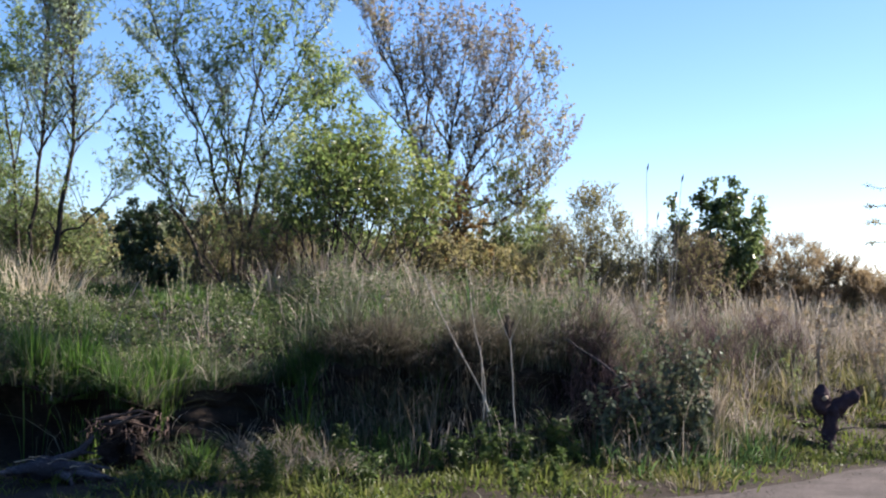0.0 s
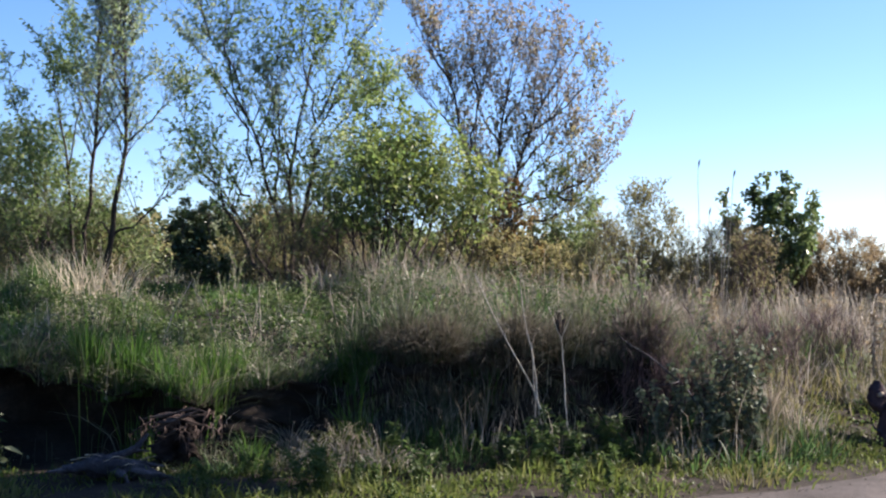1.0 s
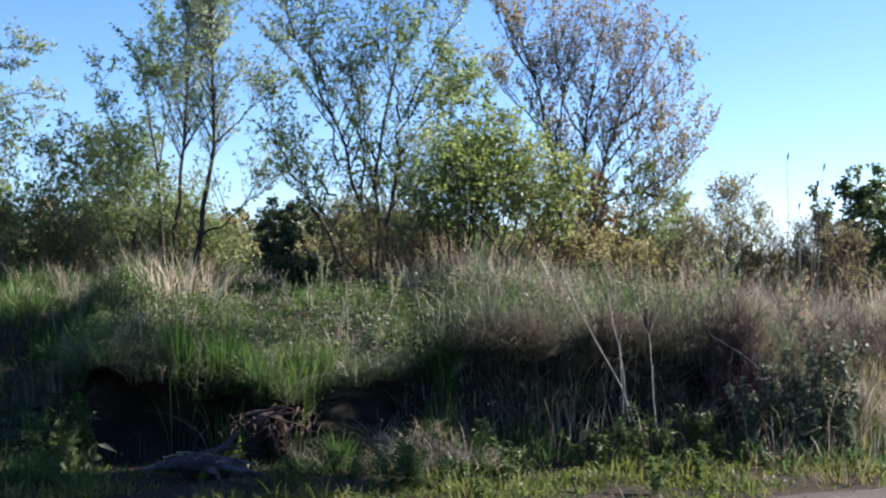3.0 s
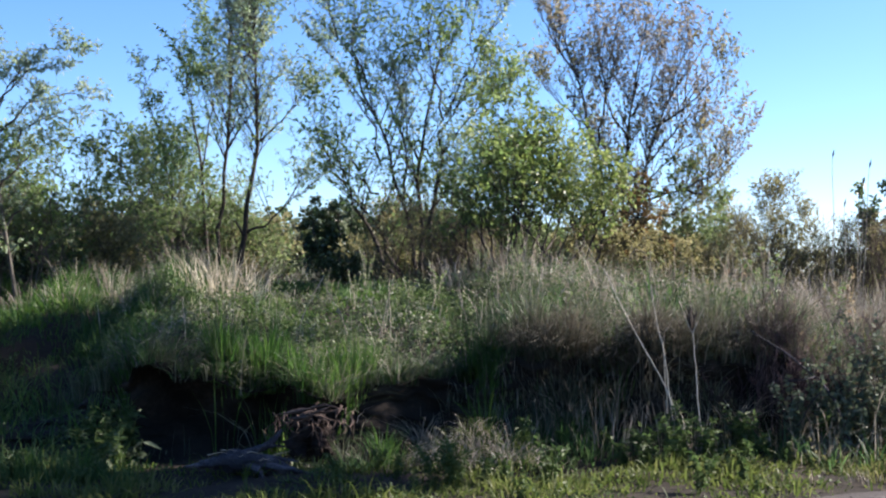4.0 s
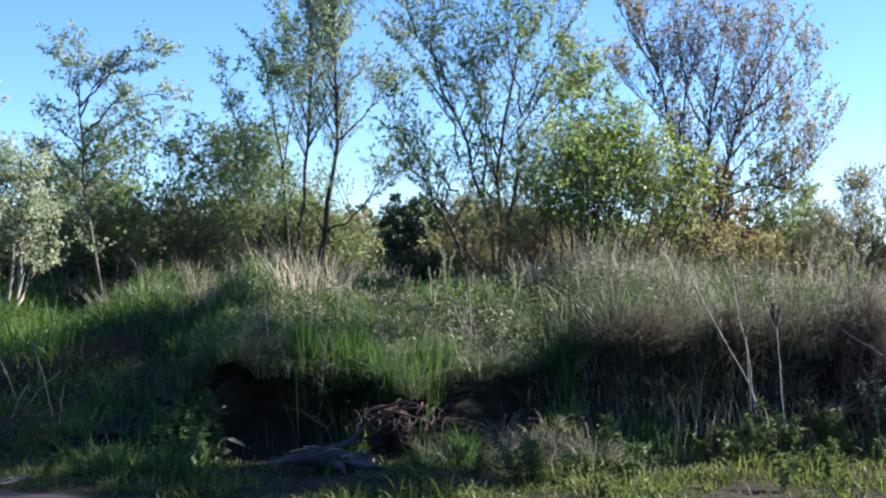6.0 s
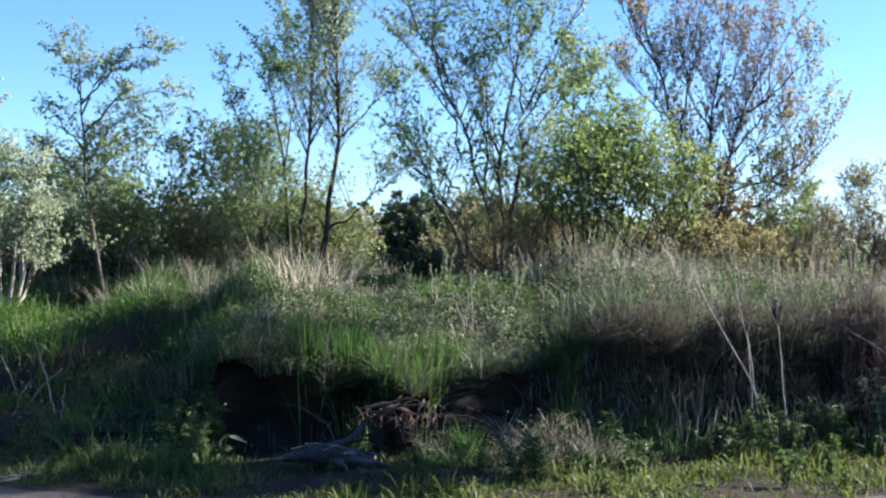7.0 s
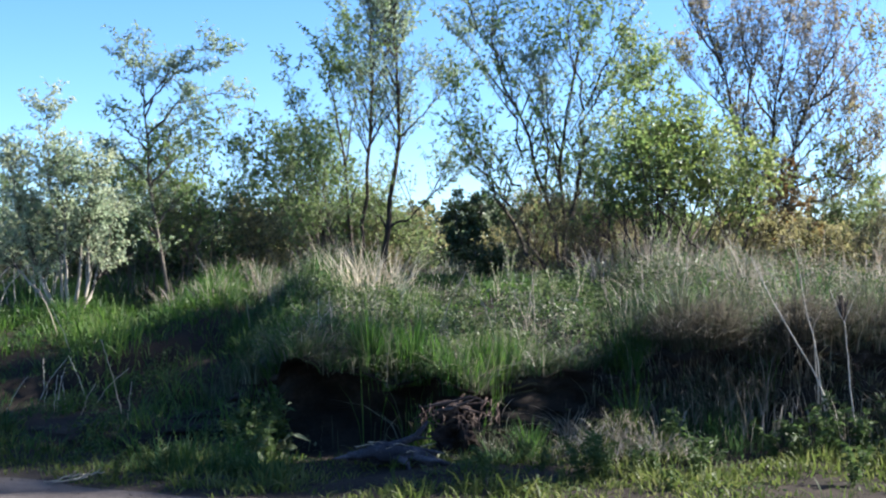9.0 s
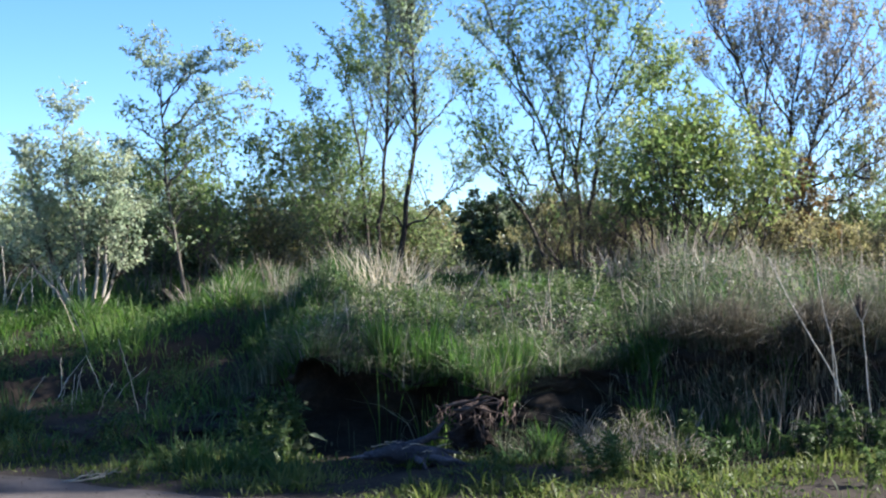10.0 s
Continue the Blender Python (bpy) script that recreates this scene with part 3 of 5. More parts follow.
def plant(name, label, category, base, stems, radius, bark, leaf, seed, limbs=12, limb=0.8, twigs=6, twig=0.35, per=10, leaf_size=(0.07, 0.022),
          up=0.6, start=0.25, droop=0.2, group="", spread=1.0, crown_name="crown", stem_name="trunk", stem_leaves=0, depth=0.35, bare=0.15,
          tip=0.0, crook=0.012, limb_leaves=1.0, second=None, second_part=0.0):
    """A tree or shrub: each main stem is a part, the limbs another, its leaves the crown. stems: lines of (x, z)."""
    rng = np.random.default_rng(seed)
    z0 = float(ground_z(base[0], base[1])[0]) - 0.03
    ob = thing(name, (base[0], base[1], z0), label, category, group)
    lines, radii = [], []
    for k, st in enumerate(stems):
        st = np.asarray(st, float)
        h = (st[:, 1] - st[0, 1]) / max(st[-1, 1] - st[0, 1], 0.1)
        dy = rng.uniform(-depth, depth) * (len(stems) > 1)
        pts = np.stack([st[:, 0] - base[0], dy * h + rng.normal(0, 0.03, len(st)) * h, st[:, 1] - z0], 1)
        if st[0, 1] < 1.3:
            pts[0, 2] = 0
        pts = resample(pts, 12)
        pts[1:-1] += rng.normal(0, crook, (10, 3))
        rad = radius * (0.45 if st[0, 1] > 1.3 else 1.0) * rng.uniform(0.8, 1.15) * (1 - 0.88 * np.linspace(0, 1, 12) ** 0.8)
        lines.append(pts), radii.append(rad)
        part(stem_name, mesh_of(stem_name, *tubes(pts[None], rad[None], 7), smooth=True), bark, ob)
    lines, radii = np.array(lines), np.array(radii)
    l2, r2 = branch_off(lines, radii, limbs, limb, up, rng, start, spread, 5)
    size = np.linalg.norm(np.diff(lines, axis=1), axis=2).sum(1)
    keep = rng.uniform(0, 1, len(l2)) < np.repeat(size / size.max(), limbs)
    l2, r2 = l2[keep], r2[keep]
    l3, r3 = branch_off(l2, r2, twigs, twig, up * 0.7, rng, 0.15, spread, 3)
    part("branchwork", mesh_of("branchwork", *joined([tubes(l2, r2, 4), tubes(l3, np.maximum(r3 * 0.8, 0.0014), 3)]), smooth=True), BARK_DARK if bark is BARK_PALE else bark, ob, kind="stuff")
    where, way = [], []
    for ls, k, first in ((l3, per, 0.15), (l2, int(per * limb_leaves), 0.35), (lines, stem_leaves, 0.5)):
        if not k:
            continue
        n, p, _ = ls.shape
        f = (first + (1 - first) * rng.uniform(0, 1, (n, k)) ** (1 / (1 + tip))) * (p - 1)
        i = np.minimum(f.astype(int), p - 2)
        u = (f - i)[..., None]
        row = np.arange(n)[:, None]
        where.append((ls[row, i] * (1 - u) + ls[row, i + 1] * u).reshape(-1, 3))
        way.append((unit(ls[row, i + 1] - ls[row, i]) * 0.7 + rng.normal(0, 0.5, (n, k, 3))).reshape(-1, 3))
    where, way = np.concatenate(where), np.concatenate(way)
    keep = rng.uniform(0, 1, len(where)) > bare
    where, way = where[keep], unit(way[keep])
    # leaves of a second colour grow in patches of the crown
    other = waves(where[:, 0] * 1.3 + where[:, 2], where[:, 1] * 1.3 + where[:, 2] * 0.7, seed) + rng.normal(0, 0.25, len(where)) > 0.9 - 1.8 * second_part
    other &= second is not None
    for sort, mat in ((~other, leaf), (other, second)):
        if mat is None or not sort.any():
            continue
        v, q = leaves_at(where[sort], way[sort], leaf_size[0], leaf_size[1], rng, droop)
        part(crown_name, mesh_of(crown_name, v, q), mat, ob, kind="stuff")
    return ob


def fan(x, z, tips, bow=0.3, gather=0.06):
    """Stems that rise together from (x, z) and bend apart to their tips."""
    out = []
    for k, (tx, tz) in enumerate(tips):
        b = x + gather * (k - (len(tips) - 1) / 2)
        out.append([(b, z), (b + (tx - b) * bow * 0.6, z + (tz - z) * 0.33), (b + (tx - b) * (bow + 0.33), z + (tz - z) * 0.66), (tx, tz)])
    return out


def dome(x, z, width, top, count, seed):
    """Tips of a rounded bush."""
    rng = np.random.default_rng(seed)
    u = np.linspace(-1, 1, count) + rng.normal(0, 0.08, count)
    return [(x + width / 2 * a, z + (top - z) * (0.45 + 0.55 * math.sqrt(max(0.0, 1 - min(1, abs(a)) ** 2.2))) * rng.uniform(0.88, 1.05)) for a in u]


# a pair of slender willows on the mound, and a thinner one beside them
plant("willow_tree", "slender young willow with sparse pale green leaves", "tree", (-2.86, 20.0), [[(-2.86, 1), (-2.84, 1.43), (-2.82, 2.23), (-2.74, 3.04), (-2.68, 3.84), (-2.7, 4.32), (-2.72, 5.05), (-2.71, 5.9)], [(-2.72, 3.3), (-2.5, 3.6), (-2.3, 3.85)]], 0.044, BARK_DARK, SILVER, 21,
      limbs=60, limb=0.95, twigs=9, twig=0.42, per=7, leaf_size=(0.072, 0.026), up=0.9, start=0.4, stem_leaves=40, bare=0.32, tip=0.4, crook=0.02, second=WILLOW, second_part=0.35)
plant("willow_tree", "slender young willow with bent dark trunk", "tree", (-2.54, 19.8), [[(-2.54, 1), (-2.52, 1.39), (-2.46, 2.15), (-2.38, 2.62), (-2.26, 3.1), (-2.24, 3.82), (-2.26, 4.29), (-2.3, 4.93), (-2.22, 5.8)], [(-2.45, 2.11), (-2.14, 2.27), (-1.82, 2.53), (-1.5, 2.78)], [(-2.45, 2.11), (-2.57, 2.27), (-2.69, 2.47)], [(-2.26, 3.42), (-1.82, 3.77), (-1.58, 4.21)], [(-2.26, 3.98), (-2.46, 4.45), (-2.38, 5.17)]], 0.048, BARK_DARK, SILVER, 22,
      limbs=48, limb=0.95, twigs=9, twig=0.44, per=7, leaf_size=(0.072, 0.026), up=0.8, start=0.38, stem_leaves=35, bare=0.32, tip=0.4, crook=0.02, second=WILLOW, second_part=0.4)
plant("willow_sapling", "thin leaning willow sapling among shrubs", "tree", (-3.06, 20.5), [[(-3.06, 1), (-3.08, 1.51), (-3.12, 3.07), (-3.28, 3.9), (-3.49, 4.89)], [(-3.18, 1), (-3.2, 1.51), (-3.53, 2.66), (-3.78, 3.73), (-3.91, 4.4)], [(-3.14, 3.07), (-3.0, 3.9), (-3.08, 5.05), (-3.12, 5.55)]], 0.033, BARK_DARK, WILLOW, 23,
      limbs=34, limb=0.55, twigs=8, twig=0.3, per=6, leaf_size=(0.072, 0.026), up=0.8, start=0.25, stem_leaves=50, tip=0.4, crook=0.02, second=SILVER, second_part=0.4)
# the spreading willow
plant("spreading_willow", "many-stemmed willow with spreading dark stems and light leaves", "tree", (0.0, 19.0),
      [[(0.06, 1), (0.04, 1.44), (-0.15, 2.27), (-0.3, 2.88), (-0.56, 3.72), (-0.79, 4.26), (-1.13, 4.79), (-1.36, 5.48)], [(-0.69, 4.06), (-0.84, 4.56), (-0.9, 5.25), (-0.79, 5.55)],
       [(0.06, 1), (0.06, 1.44), (0.02, 2.73), (-0.01, 3.19), (0.16, 3.87), (0.33, 4.48), (0.51, 5.01), (0.7, 5.55)], [(0.12, 1), (0.12, 1.44), (0.2, 2.5), (0.27, 3.11), (0.35, 3.64), (0.58, 4.02), (1.0, 4.4)],
       [(0.3, 3.18), (0.54, 3.56), (1.0, 3.94), (1.3, 4.32)], [(-0.15, 1), (-0.3, 1.44), (-0.76, 2.43), (-1.02, 2.88), (-1.29, 3.27), (-1.44, 3.65), (-1.55, 3.95)], [(-0.53, 2.65), (-0.98, 2.96), (-1.44, 3.15)],
       [(-0.1, 1), (-0.22, 1.51), (-0.53, 2.2), (-0.83, 2.62), (-1.06, 2.73)], [(-0.22, 2.73), (-0.22, 3.49), (-0.22, 4.33), (-0.1, 5.09), (-0.14, 5.6)], [(-0.53, 3.11), (-0.68, 3.8), (-1.06, 4.41), (-1.32, 4.72)],
       [(-0.01, 3.11), (-0.22, 3.64), (-0.3, 4.1), (-0.45, 4.79)], [(0.33, 3.64), (0.16, 4.33), (0.12, 4.94), (0.24, 5.6)], [(0.0, 1), (0.46, 1.7), (0.88, 1.93)], [(0.35, 3.7), (0.7, 4.4), (1.1, 5.0), (1.2, 5.5)], [(0.1, 1), (0.3, 1.9), (0.45, 2.6), (0.55, 3.2)]],
      0.04, BARK_DARK, SILVER, 24, limbs=34, limb=0.85, twigs=8, twig=0.42, per=5, leaf_size=(0.078, 0.029), up=0.95, start=0.22, stem_leaves=40, depth=0.5, tip=0.4, crook=0.028, bare=0.1, limb_leaves=0.5, second=WILLOW, second_part=0.6)
# the bright shrub in front of the bronze tree
plant("bright_shrub", "dense yellow-green leafy shrub", "shrub", (1.45, 17.5), fan(1.45, 1, dome(1.45, 1.5, 1.9, 3.3, 13, 1) + [(0.55, 2.6), (0.8, 3.1), (2.35, 2.5), (1.2, 2.6), (1.8, 2.8)], 0.4, 0.09), 0.022, BARK_DARK, YELLOWLEAF, 25,
      limbs=18, limb=0.66, twigs=8, twig=0.34, per=5, leaf_size=(0.068, 0.034), up=0.6, start=0.34, depth=0.7, tip=0.5, crook=0.03, second=WILLOW, second_part=0.3)
plant("yellow_sapling", "slim yellow-green sapling behind the bright shrub", "tree", (1.2, 18.4), fan(1.2, 1, [(0.95, 4.45), (1.2, 4.2), (1.5, 3.9), (1.75, 3.6), (0.7, 3.7)], 0.3), 0.022, BARK_DARK, YELLOWLEAF, 31,
      limbs=20, limb=0.55, twigs=7, twig=0.3, per=6, leaf_size=(0.066, 0.032), up=0.7, start=0.35, tip=0.5, crook=0.02, second=WILLOW, second_part=0.5)
plant("bronze_tree", "round bushy tree with new bronze-coloured leaves", "tree", (3.05, 21.0),
      [[(3.1, 1), (3.1, 2.0), (3.02, 2.92), (3.11, 3.59), (3.2, 4.18), (3.3, 4.85), (3.41, 5.44)], [(3.15, 1), (3.15, 2.0), (3.32, 2.92), (3.47, 3.76), (3.72, 4.18), (4.05, 4.68), (4.25, 4.98)],
       [(2.95, 1), (2.85, 2.0), (2.63, 3.26), (2.57, 3.93), (2.38, 4.61), (2.2, 5.11), (2.15, 5.45)], [(2.63, 3.34), (2.82, 4.35), (3.02, 5.11), (3.12, 5.7)], [(3.47, 3.76), (3.95, 4.01), (4.37, 4.51), (4.64, 4.61)],
       [(3.34, 2.84), (3.86, 3.41), (4.28, 3.66), (4.66, 3.8)], [(3.36, 2.67), (3.94, 2.84), (4.44, 3.09), (4.72, 3.49)], [(3.23, 2.34), (3.94, 2.52), (4.4, 2.71), (4.7, 2.92)], [(2.38, 4.52), (1.96, 4.99), (1.71, 5.41)],
       [(2.53, 3.76), (2.13, 4.19), (1.79, 4.69)], [(3.2, 3.93), (3.6, 4.56), (3.75, 5.19)], [(2.82, 4.35), (2.7, 5.03), (2.78, 5.45)], [(3.11, 3.59), (2.86, 4.1), (2.7, 4.69)], [(3.7, 4.14), (3.87, 4.6), (4.04, 5.19)],
       [(3.34, 3.09), (3.78, 3.68), (4.28, 4.09), (4.49, 4.01)], [(3.02, 2.92), (2.82, 3.51), (2.44, 3.85)], [(3.94, 2.84), (4.32, 2.75), (4.65, 3.17)]],
      0.042, BARK_DARK, MAPLELEAF, 26, limbs=46, limb=0.85, twigs=9, twig=0.38, per=4, leaf_size=(0.056, 0.038), up=1.3, start=0.25, depth=1.0, tip=1.0, crook=0.015, limb_leaves=0.9, bare=0.22, second=OLIVE, second_part=0.4)
plant("rusty_shrub", "small shrub with rust-orange dead leaves", "shrub", (3.25, 20.2), fan(3.25, 1, dome(3.25, 1.4, 0.8, 3.0, 6, 2), 0.3), 0.02, BARK_DARK, RUST, 27,
      limbs=9, limb=0.35, twigs=5, twig=0.2, per=7, leaf_size=(0.06, 0.035), up=0.6)
# thicket on the open side
plant("olive_shrub", "twiggy olive-yellow shrub coming into leaf", "shrub", (4.7, 18.5), fan(4.7, 1, dome(4.7, 1.3, 0.9, 2.7, 9, 3), 0.3), 0.014, BARK, OLIVE, 28,
      limbs=18, limb=0.42, twigs=9, twig=0.24, per=5, leaf_size=(0.042, 0.02), up=0.9, tip=0.6)
for k, (x, y, w, top) in enumerate([(5.5, 18.6, 0.9, 2.25), (6.1, 18.2, 0.8, 2.1), (4.1, 18.0, 0.8, 2.2), (5.95, 18.8, 0.7, 2.35), (0.05, 18.5, 1.5, 2.35), (0.6, 18.3, 1.0, 2.1)]):
    plant("twiggy_shrub", "low greyish twiggy shrub with few leaves", "shrub", (x, y), fan(x, 1, dome(x, 1.2, w, top, 9, 30 + k), 0.3), 0.009, PURPLETWIG if k % 2 else BARK, OLIVE, 40 + k,
          limbs=16, limb=0.4, twigs=8, twig=0.22, per=2, leaf_size=(0.04, 0.018), up=1.0, group="low brush")
plant("dark_bush", "dark green large-leaved bush against the sky", "bush", (6.6, 19.0),
      fan(6.6, 1, [(6.3, 2.9), (6.5, 3.05), (6.79, 3.06), (7.0, 2.86), (7.27, 2.75), (7.3, 2.3), (6.1, 2.5), (6.02, 2.75), (7.12, 2.1), (6.15, 2.1), (6.65, 2.55), (6.9, 2.5), (6.4, 2.4), (6.75, 2.25), (6.95, 2.1), (7.1, 2.45), (6.3, 2.25), (6.06, 2.3), (6.55, 2.8), (6.85, 2.75), (7.15, 2.65), (6.5, 2.1)], 0.5, 0.02), 0.022, BARK_DARK, BUSHLEAF, 29,
      limbs=18, limb=0.2, twigs=4, twig=0.12, per=5, leaf_size=(0.078, 0.044), up=0.8, start=0.35, stem_leaves=50, tip=0.8)
for k, (x, y, w, top) in enumerate([(8.0, 20.0, 1.4, 2.2), (7.5, 20.3, 0.9, 2.05), (8.7, 20.2, 1.2, 1.95), (9.5, 20.2, 1.0, 1.7)]):
    plant("brown_bush", "rounded reddish brown bush", "bush", (x, y), fan(x, 1, dome(x, 1.2, w, top, 12, 50 + k), 0.4), 0.012, BARK_DARK, TANLEAF, 51 + k,
          limbs=16, limb=0.32, twigs=7, twig=0.2, per=10, leaf_size=(0.036, 0.015), up=1.0, tip=0.8, group="brown bushes")
# the grove at the low end
plant("leaning_willow", "tall thin willow with pale trunk and arching top", "tree", (-4.79, 17.0),
      [[(-4.79, 0.6), (-4.79, 0.86), (-4.9, 1.8), (-4.99, 2.28), (-5.04, 2.83), (-5.1, 3.58), (-5.14, 4.13), (-5.07, 4.53)], [(-5.09, 3.45), (-4.89, 3.99), (-4.48, 4.34), (-4.06, 4.23)], [(-5.06, 3.24), (-4.68, 3.65), (-4.2, 3.75), (-3.75, 3.68)],
       [(-5.04, 3.03), (-5.26, 3.24), (-5.4, 3.52)], [(-5.11, 3.72), (-5.27, 4.06), (-5.37, 4.34)], [(-5.1, 3.58), (-4.78, 4.03), (-4.3, 4.03)], [(-5.04, 2.9), (-4.71, 3.38), (-4.37, 3.48), (-4.03, 3.41)], [(-5.01, 2.62), (-5.26, 2.9), (-5.54, 3.04)], [(-5.01, 2.62), (-4.71, 2.97), (-4.37, 3.17)],
       [(-4.95, 2.0), (-5.2, 2.3), (-5.5, 2.45)], [(-4.95, 2.1), (-4.7, 2.45), (-4.4, 2.6)]],
      0.036, BARK, SILVER, 60, limbs=30, limb=0.36, twigs=7, twig=0.24, per=5, leaf_size=(0.066, 0.023), up=0.5, start=0.25, stem_leaves=40, depth=0.15, bare=0.1, tip=0.4, crook=0.02, second=WILLOW, second_part=0.4)
plant("silver_willow", "silvery green willow with several pale stems", "tree", (-5.8, 16.2),
      [[(-5.81, 0.87), (-5.93, 2.11), (-5.98, 2.98), (-5.99, 3.62)], [(-5.91, 0.87), (-6.24, 1.92), (-6.36, 2.49), (-6.4, 3.14)], [(-5.75, 0.87), (-5.63, 1.52), (-5.59, 2.17), (-5.39, 2.81)], [(-5.67, 0.87), (-5.43, 1.52), (-5.31, 2.33)], [(-5.87, 0.87), (-6.03, 1.28), (-6.32, 2.41)], [(-5.79, 0.87), (-5.75, 1.92), (-5.67, 2.98)], [(-5.71, 0.87), (-5.55, 1.2), (-5.47, 2.65)], [(-5.91, 0.87), (-6.4, 1.6), (-6.64, 2.17)]],
      0.024, BARK_PALE, PALELEAF, 61, limbs=36, limb=0.42, twigs=8, twig=0.3, per=7, leaf_size=(0.056, 0.025), up=0.4, start=0.3, stem_leaves=50, depth=0.5, tip=0.4, second=SILVER, second_part=0.4)
for k, (x, y, w, top, mat, also) in enumerate([(-4.75, 18.0, 1.3, 3.4, GREENLEAF, WILLOW), (-4.15, 18.6, 1.2, 3.5, GREENLEAF, WILLOW), (-3.5, 19.6, 1.0, 3.3, WILLOW, GREENLEAF), (-5.5, 18.2, 1.3, 3.1, GREENLEAF, SILVER), (-8.6, 19.0, 1.2, 3.1, PALELEAF, SILVER), (-6.2, 21.5, 1.3, 3.0, GREENLEAF, OLIVE), (-4.0, 21.2, 1.0, 3.85, WILLOW, GREENLEAF),
                                               (-3.45, 21.2, 0.8, 3.5, WILLOW, SILVER), (-8.2, 19.6, 0.9, 2.3, GREENLEAF, SILVER), (-8.3, 20.6, 1.2, 2.9, GREENLEAF, SILVER), (-2.9, 21.6, 0.8, 2.75, GREENLEAF, OLIVE), (-2.4, 21.7, 0.7, 2.25, GREENLEAF, OLIVE), (-6.3, 20.0, 1.1, 3.1, GREENLEAF, WILLOW), (-3.9, 18.4, 0.7, 2.2, OLIVE, GREENLEAF)]):
    plant("leafy_shrub", "tall dense green leafy shrub", "shrub", (x, y), fan(x, 0.9, dome(x, 1.2, w, top, 7, 70 + k), 0.35), 0.014, BARK, mat, 80 + k,
          limbs=17, limb=0.6, twigs=7, twig=0.34, per=4, leaf_size=(0.072, 0.033), up=0.5, start=0.2, depth=0.7, tip=0.5, crook=0.025, second=also, second_part=0.45, group="grove shrubs")
# the shade under the grove is put into these bushes' dark leaf colour
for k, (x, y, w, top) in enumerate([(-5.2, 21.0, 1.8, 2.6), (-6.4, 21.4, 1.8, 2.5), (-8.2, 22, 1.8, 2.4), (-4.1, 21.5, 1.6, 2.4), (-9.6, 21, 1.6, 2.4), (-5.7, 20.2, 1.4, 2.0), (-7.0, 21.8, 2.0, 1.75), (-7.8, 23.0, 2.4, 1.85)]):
    plant("undergrowth_bush", "bush in the undergrowth, its shade put into the dark leaf colour", "bush", (x, y), fan(x, 0.9, dome(x, 1.0, w, top, 12, 90 + k), 0.4), 0.01, BARK_DARK, DARKLEAF, 100 + k,
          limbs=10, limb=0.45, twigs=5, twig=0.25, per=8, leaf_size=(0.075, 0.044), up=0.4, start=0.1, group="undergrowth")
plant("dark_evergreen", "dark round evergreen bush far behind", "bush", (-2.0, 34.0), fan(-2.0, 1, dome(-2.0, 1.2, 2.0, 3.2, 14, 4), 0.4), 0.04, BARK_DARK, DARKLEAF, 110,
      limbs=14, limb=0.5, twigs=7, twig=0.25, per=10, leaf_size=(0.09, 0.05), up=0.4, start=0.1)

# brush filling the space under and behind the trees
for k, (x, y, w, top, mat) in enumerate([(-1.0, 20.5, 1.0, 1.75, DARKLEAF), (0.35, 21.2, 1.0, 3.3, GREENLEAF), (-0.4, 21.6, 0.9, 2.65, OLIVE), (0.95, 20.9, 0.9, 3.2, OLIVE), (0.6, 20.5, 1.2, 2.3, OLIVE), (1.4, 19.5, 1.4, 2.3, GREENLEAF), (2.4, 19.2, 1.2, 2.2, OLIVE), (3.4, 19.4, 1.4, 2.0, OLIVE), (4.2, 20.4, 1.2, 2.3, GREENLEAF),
                                         (0.3, 22.5, 1.6, 2.3, GREENLEAF), (2.2, 23.5, 2.0, 2.9, GREENLEAF), (3.9, 23.5, 1.6, 2.6, OLIVE), (-3.2, 21.8, 1.2, 2.2, OLIVE), (-0.7, 23.0, 1.4, 2.0, OLIVE), (5.4, 20.5, 1.6, 1.9, OLIVE), (6.6, 21.5, 1.6, 1.8, OLIVE), (3.9, 20.7, 1.5, 3.3, GREENLEAF), (4.4, 21.4, 1.0, 2.9, OLIVE), (3.0, 20.6, 1.2, 2.9, TANLEAF)]):
    plant("scrub_bush", "tangled scrubby bush in early leaf", "bush", (x, y), fan(x, 1, dome(x, 1.1, w, top, 10, 120 + k), 0.4), 0.014, BARK_DARK, mat, 140 + k,
          limbs=11, limb=0.4, twigs=6, twig=0.24, per=6, leaf_size=(0.058, 0.028), up=0.7, start=0.1, tip=0.4, group="scrub behind the mound")

# distant woods
n = 52000
fx, fy = R.uniform(-45, 12, n), R.uniform(55, 75, n)
tops = 2.9 + 0.9 * waves(fx * 0.35, fy * 0.1, 2.0) + 0.5 * waves(fx * 1.3, fy * 0.3, 5.0) - 1.0 * ease(4, 11, fx)
fz = 0.9 + np.maximum(tops, 0.6) * R.uniform(0, 1, n) ** 0.8
v, q = leaves_at(np.stack([fx, fy, fz], 1), unit(R.normal(0, 1, (n, 3))), 0.42, 0.3, R, 0.0)
tagged(part("distant_woods", mesh_of("distant_woods", v, q), FARLEAF, kind="stuff"), "low line of distant green woods", "woods")


# ---- things on the bank and the verge ----
def on_ground(x, y, dz=0.0):
    return (x, y, float(ground_z(x, y)[0]) + dz)


def rod(points, r0, r1, rng, n=9, sides=6, wobble=0.006):
    """A bent tapering rod through a few points (x, y, z)."""
    line = resample(points, n)
    line[1:-1] += rng.normal(0, wobble, (n - 2, 3))
    return tubes(line[None], np.linspace(r0, r1, n)[None], sides)


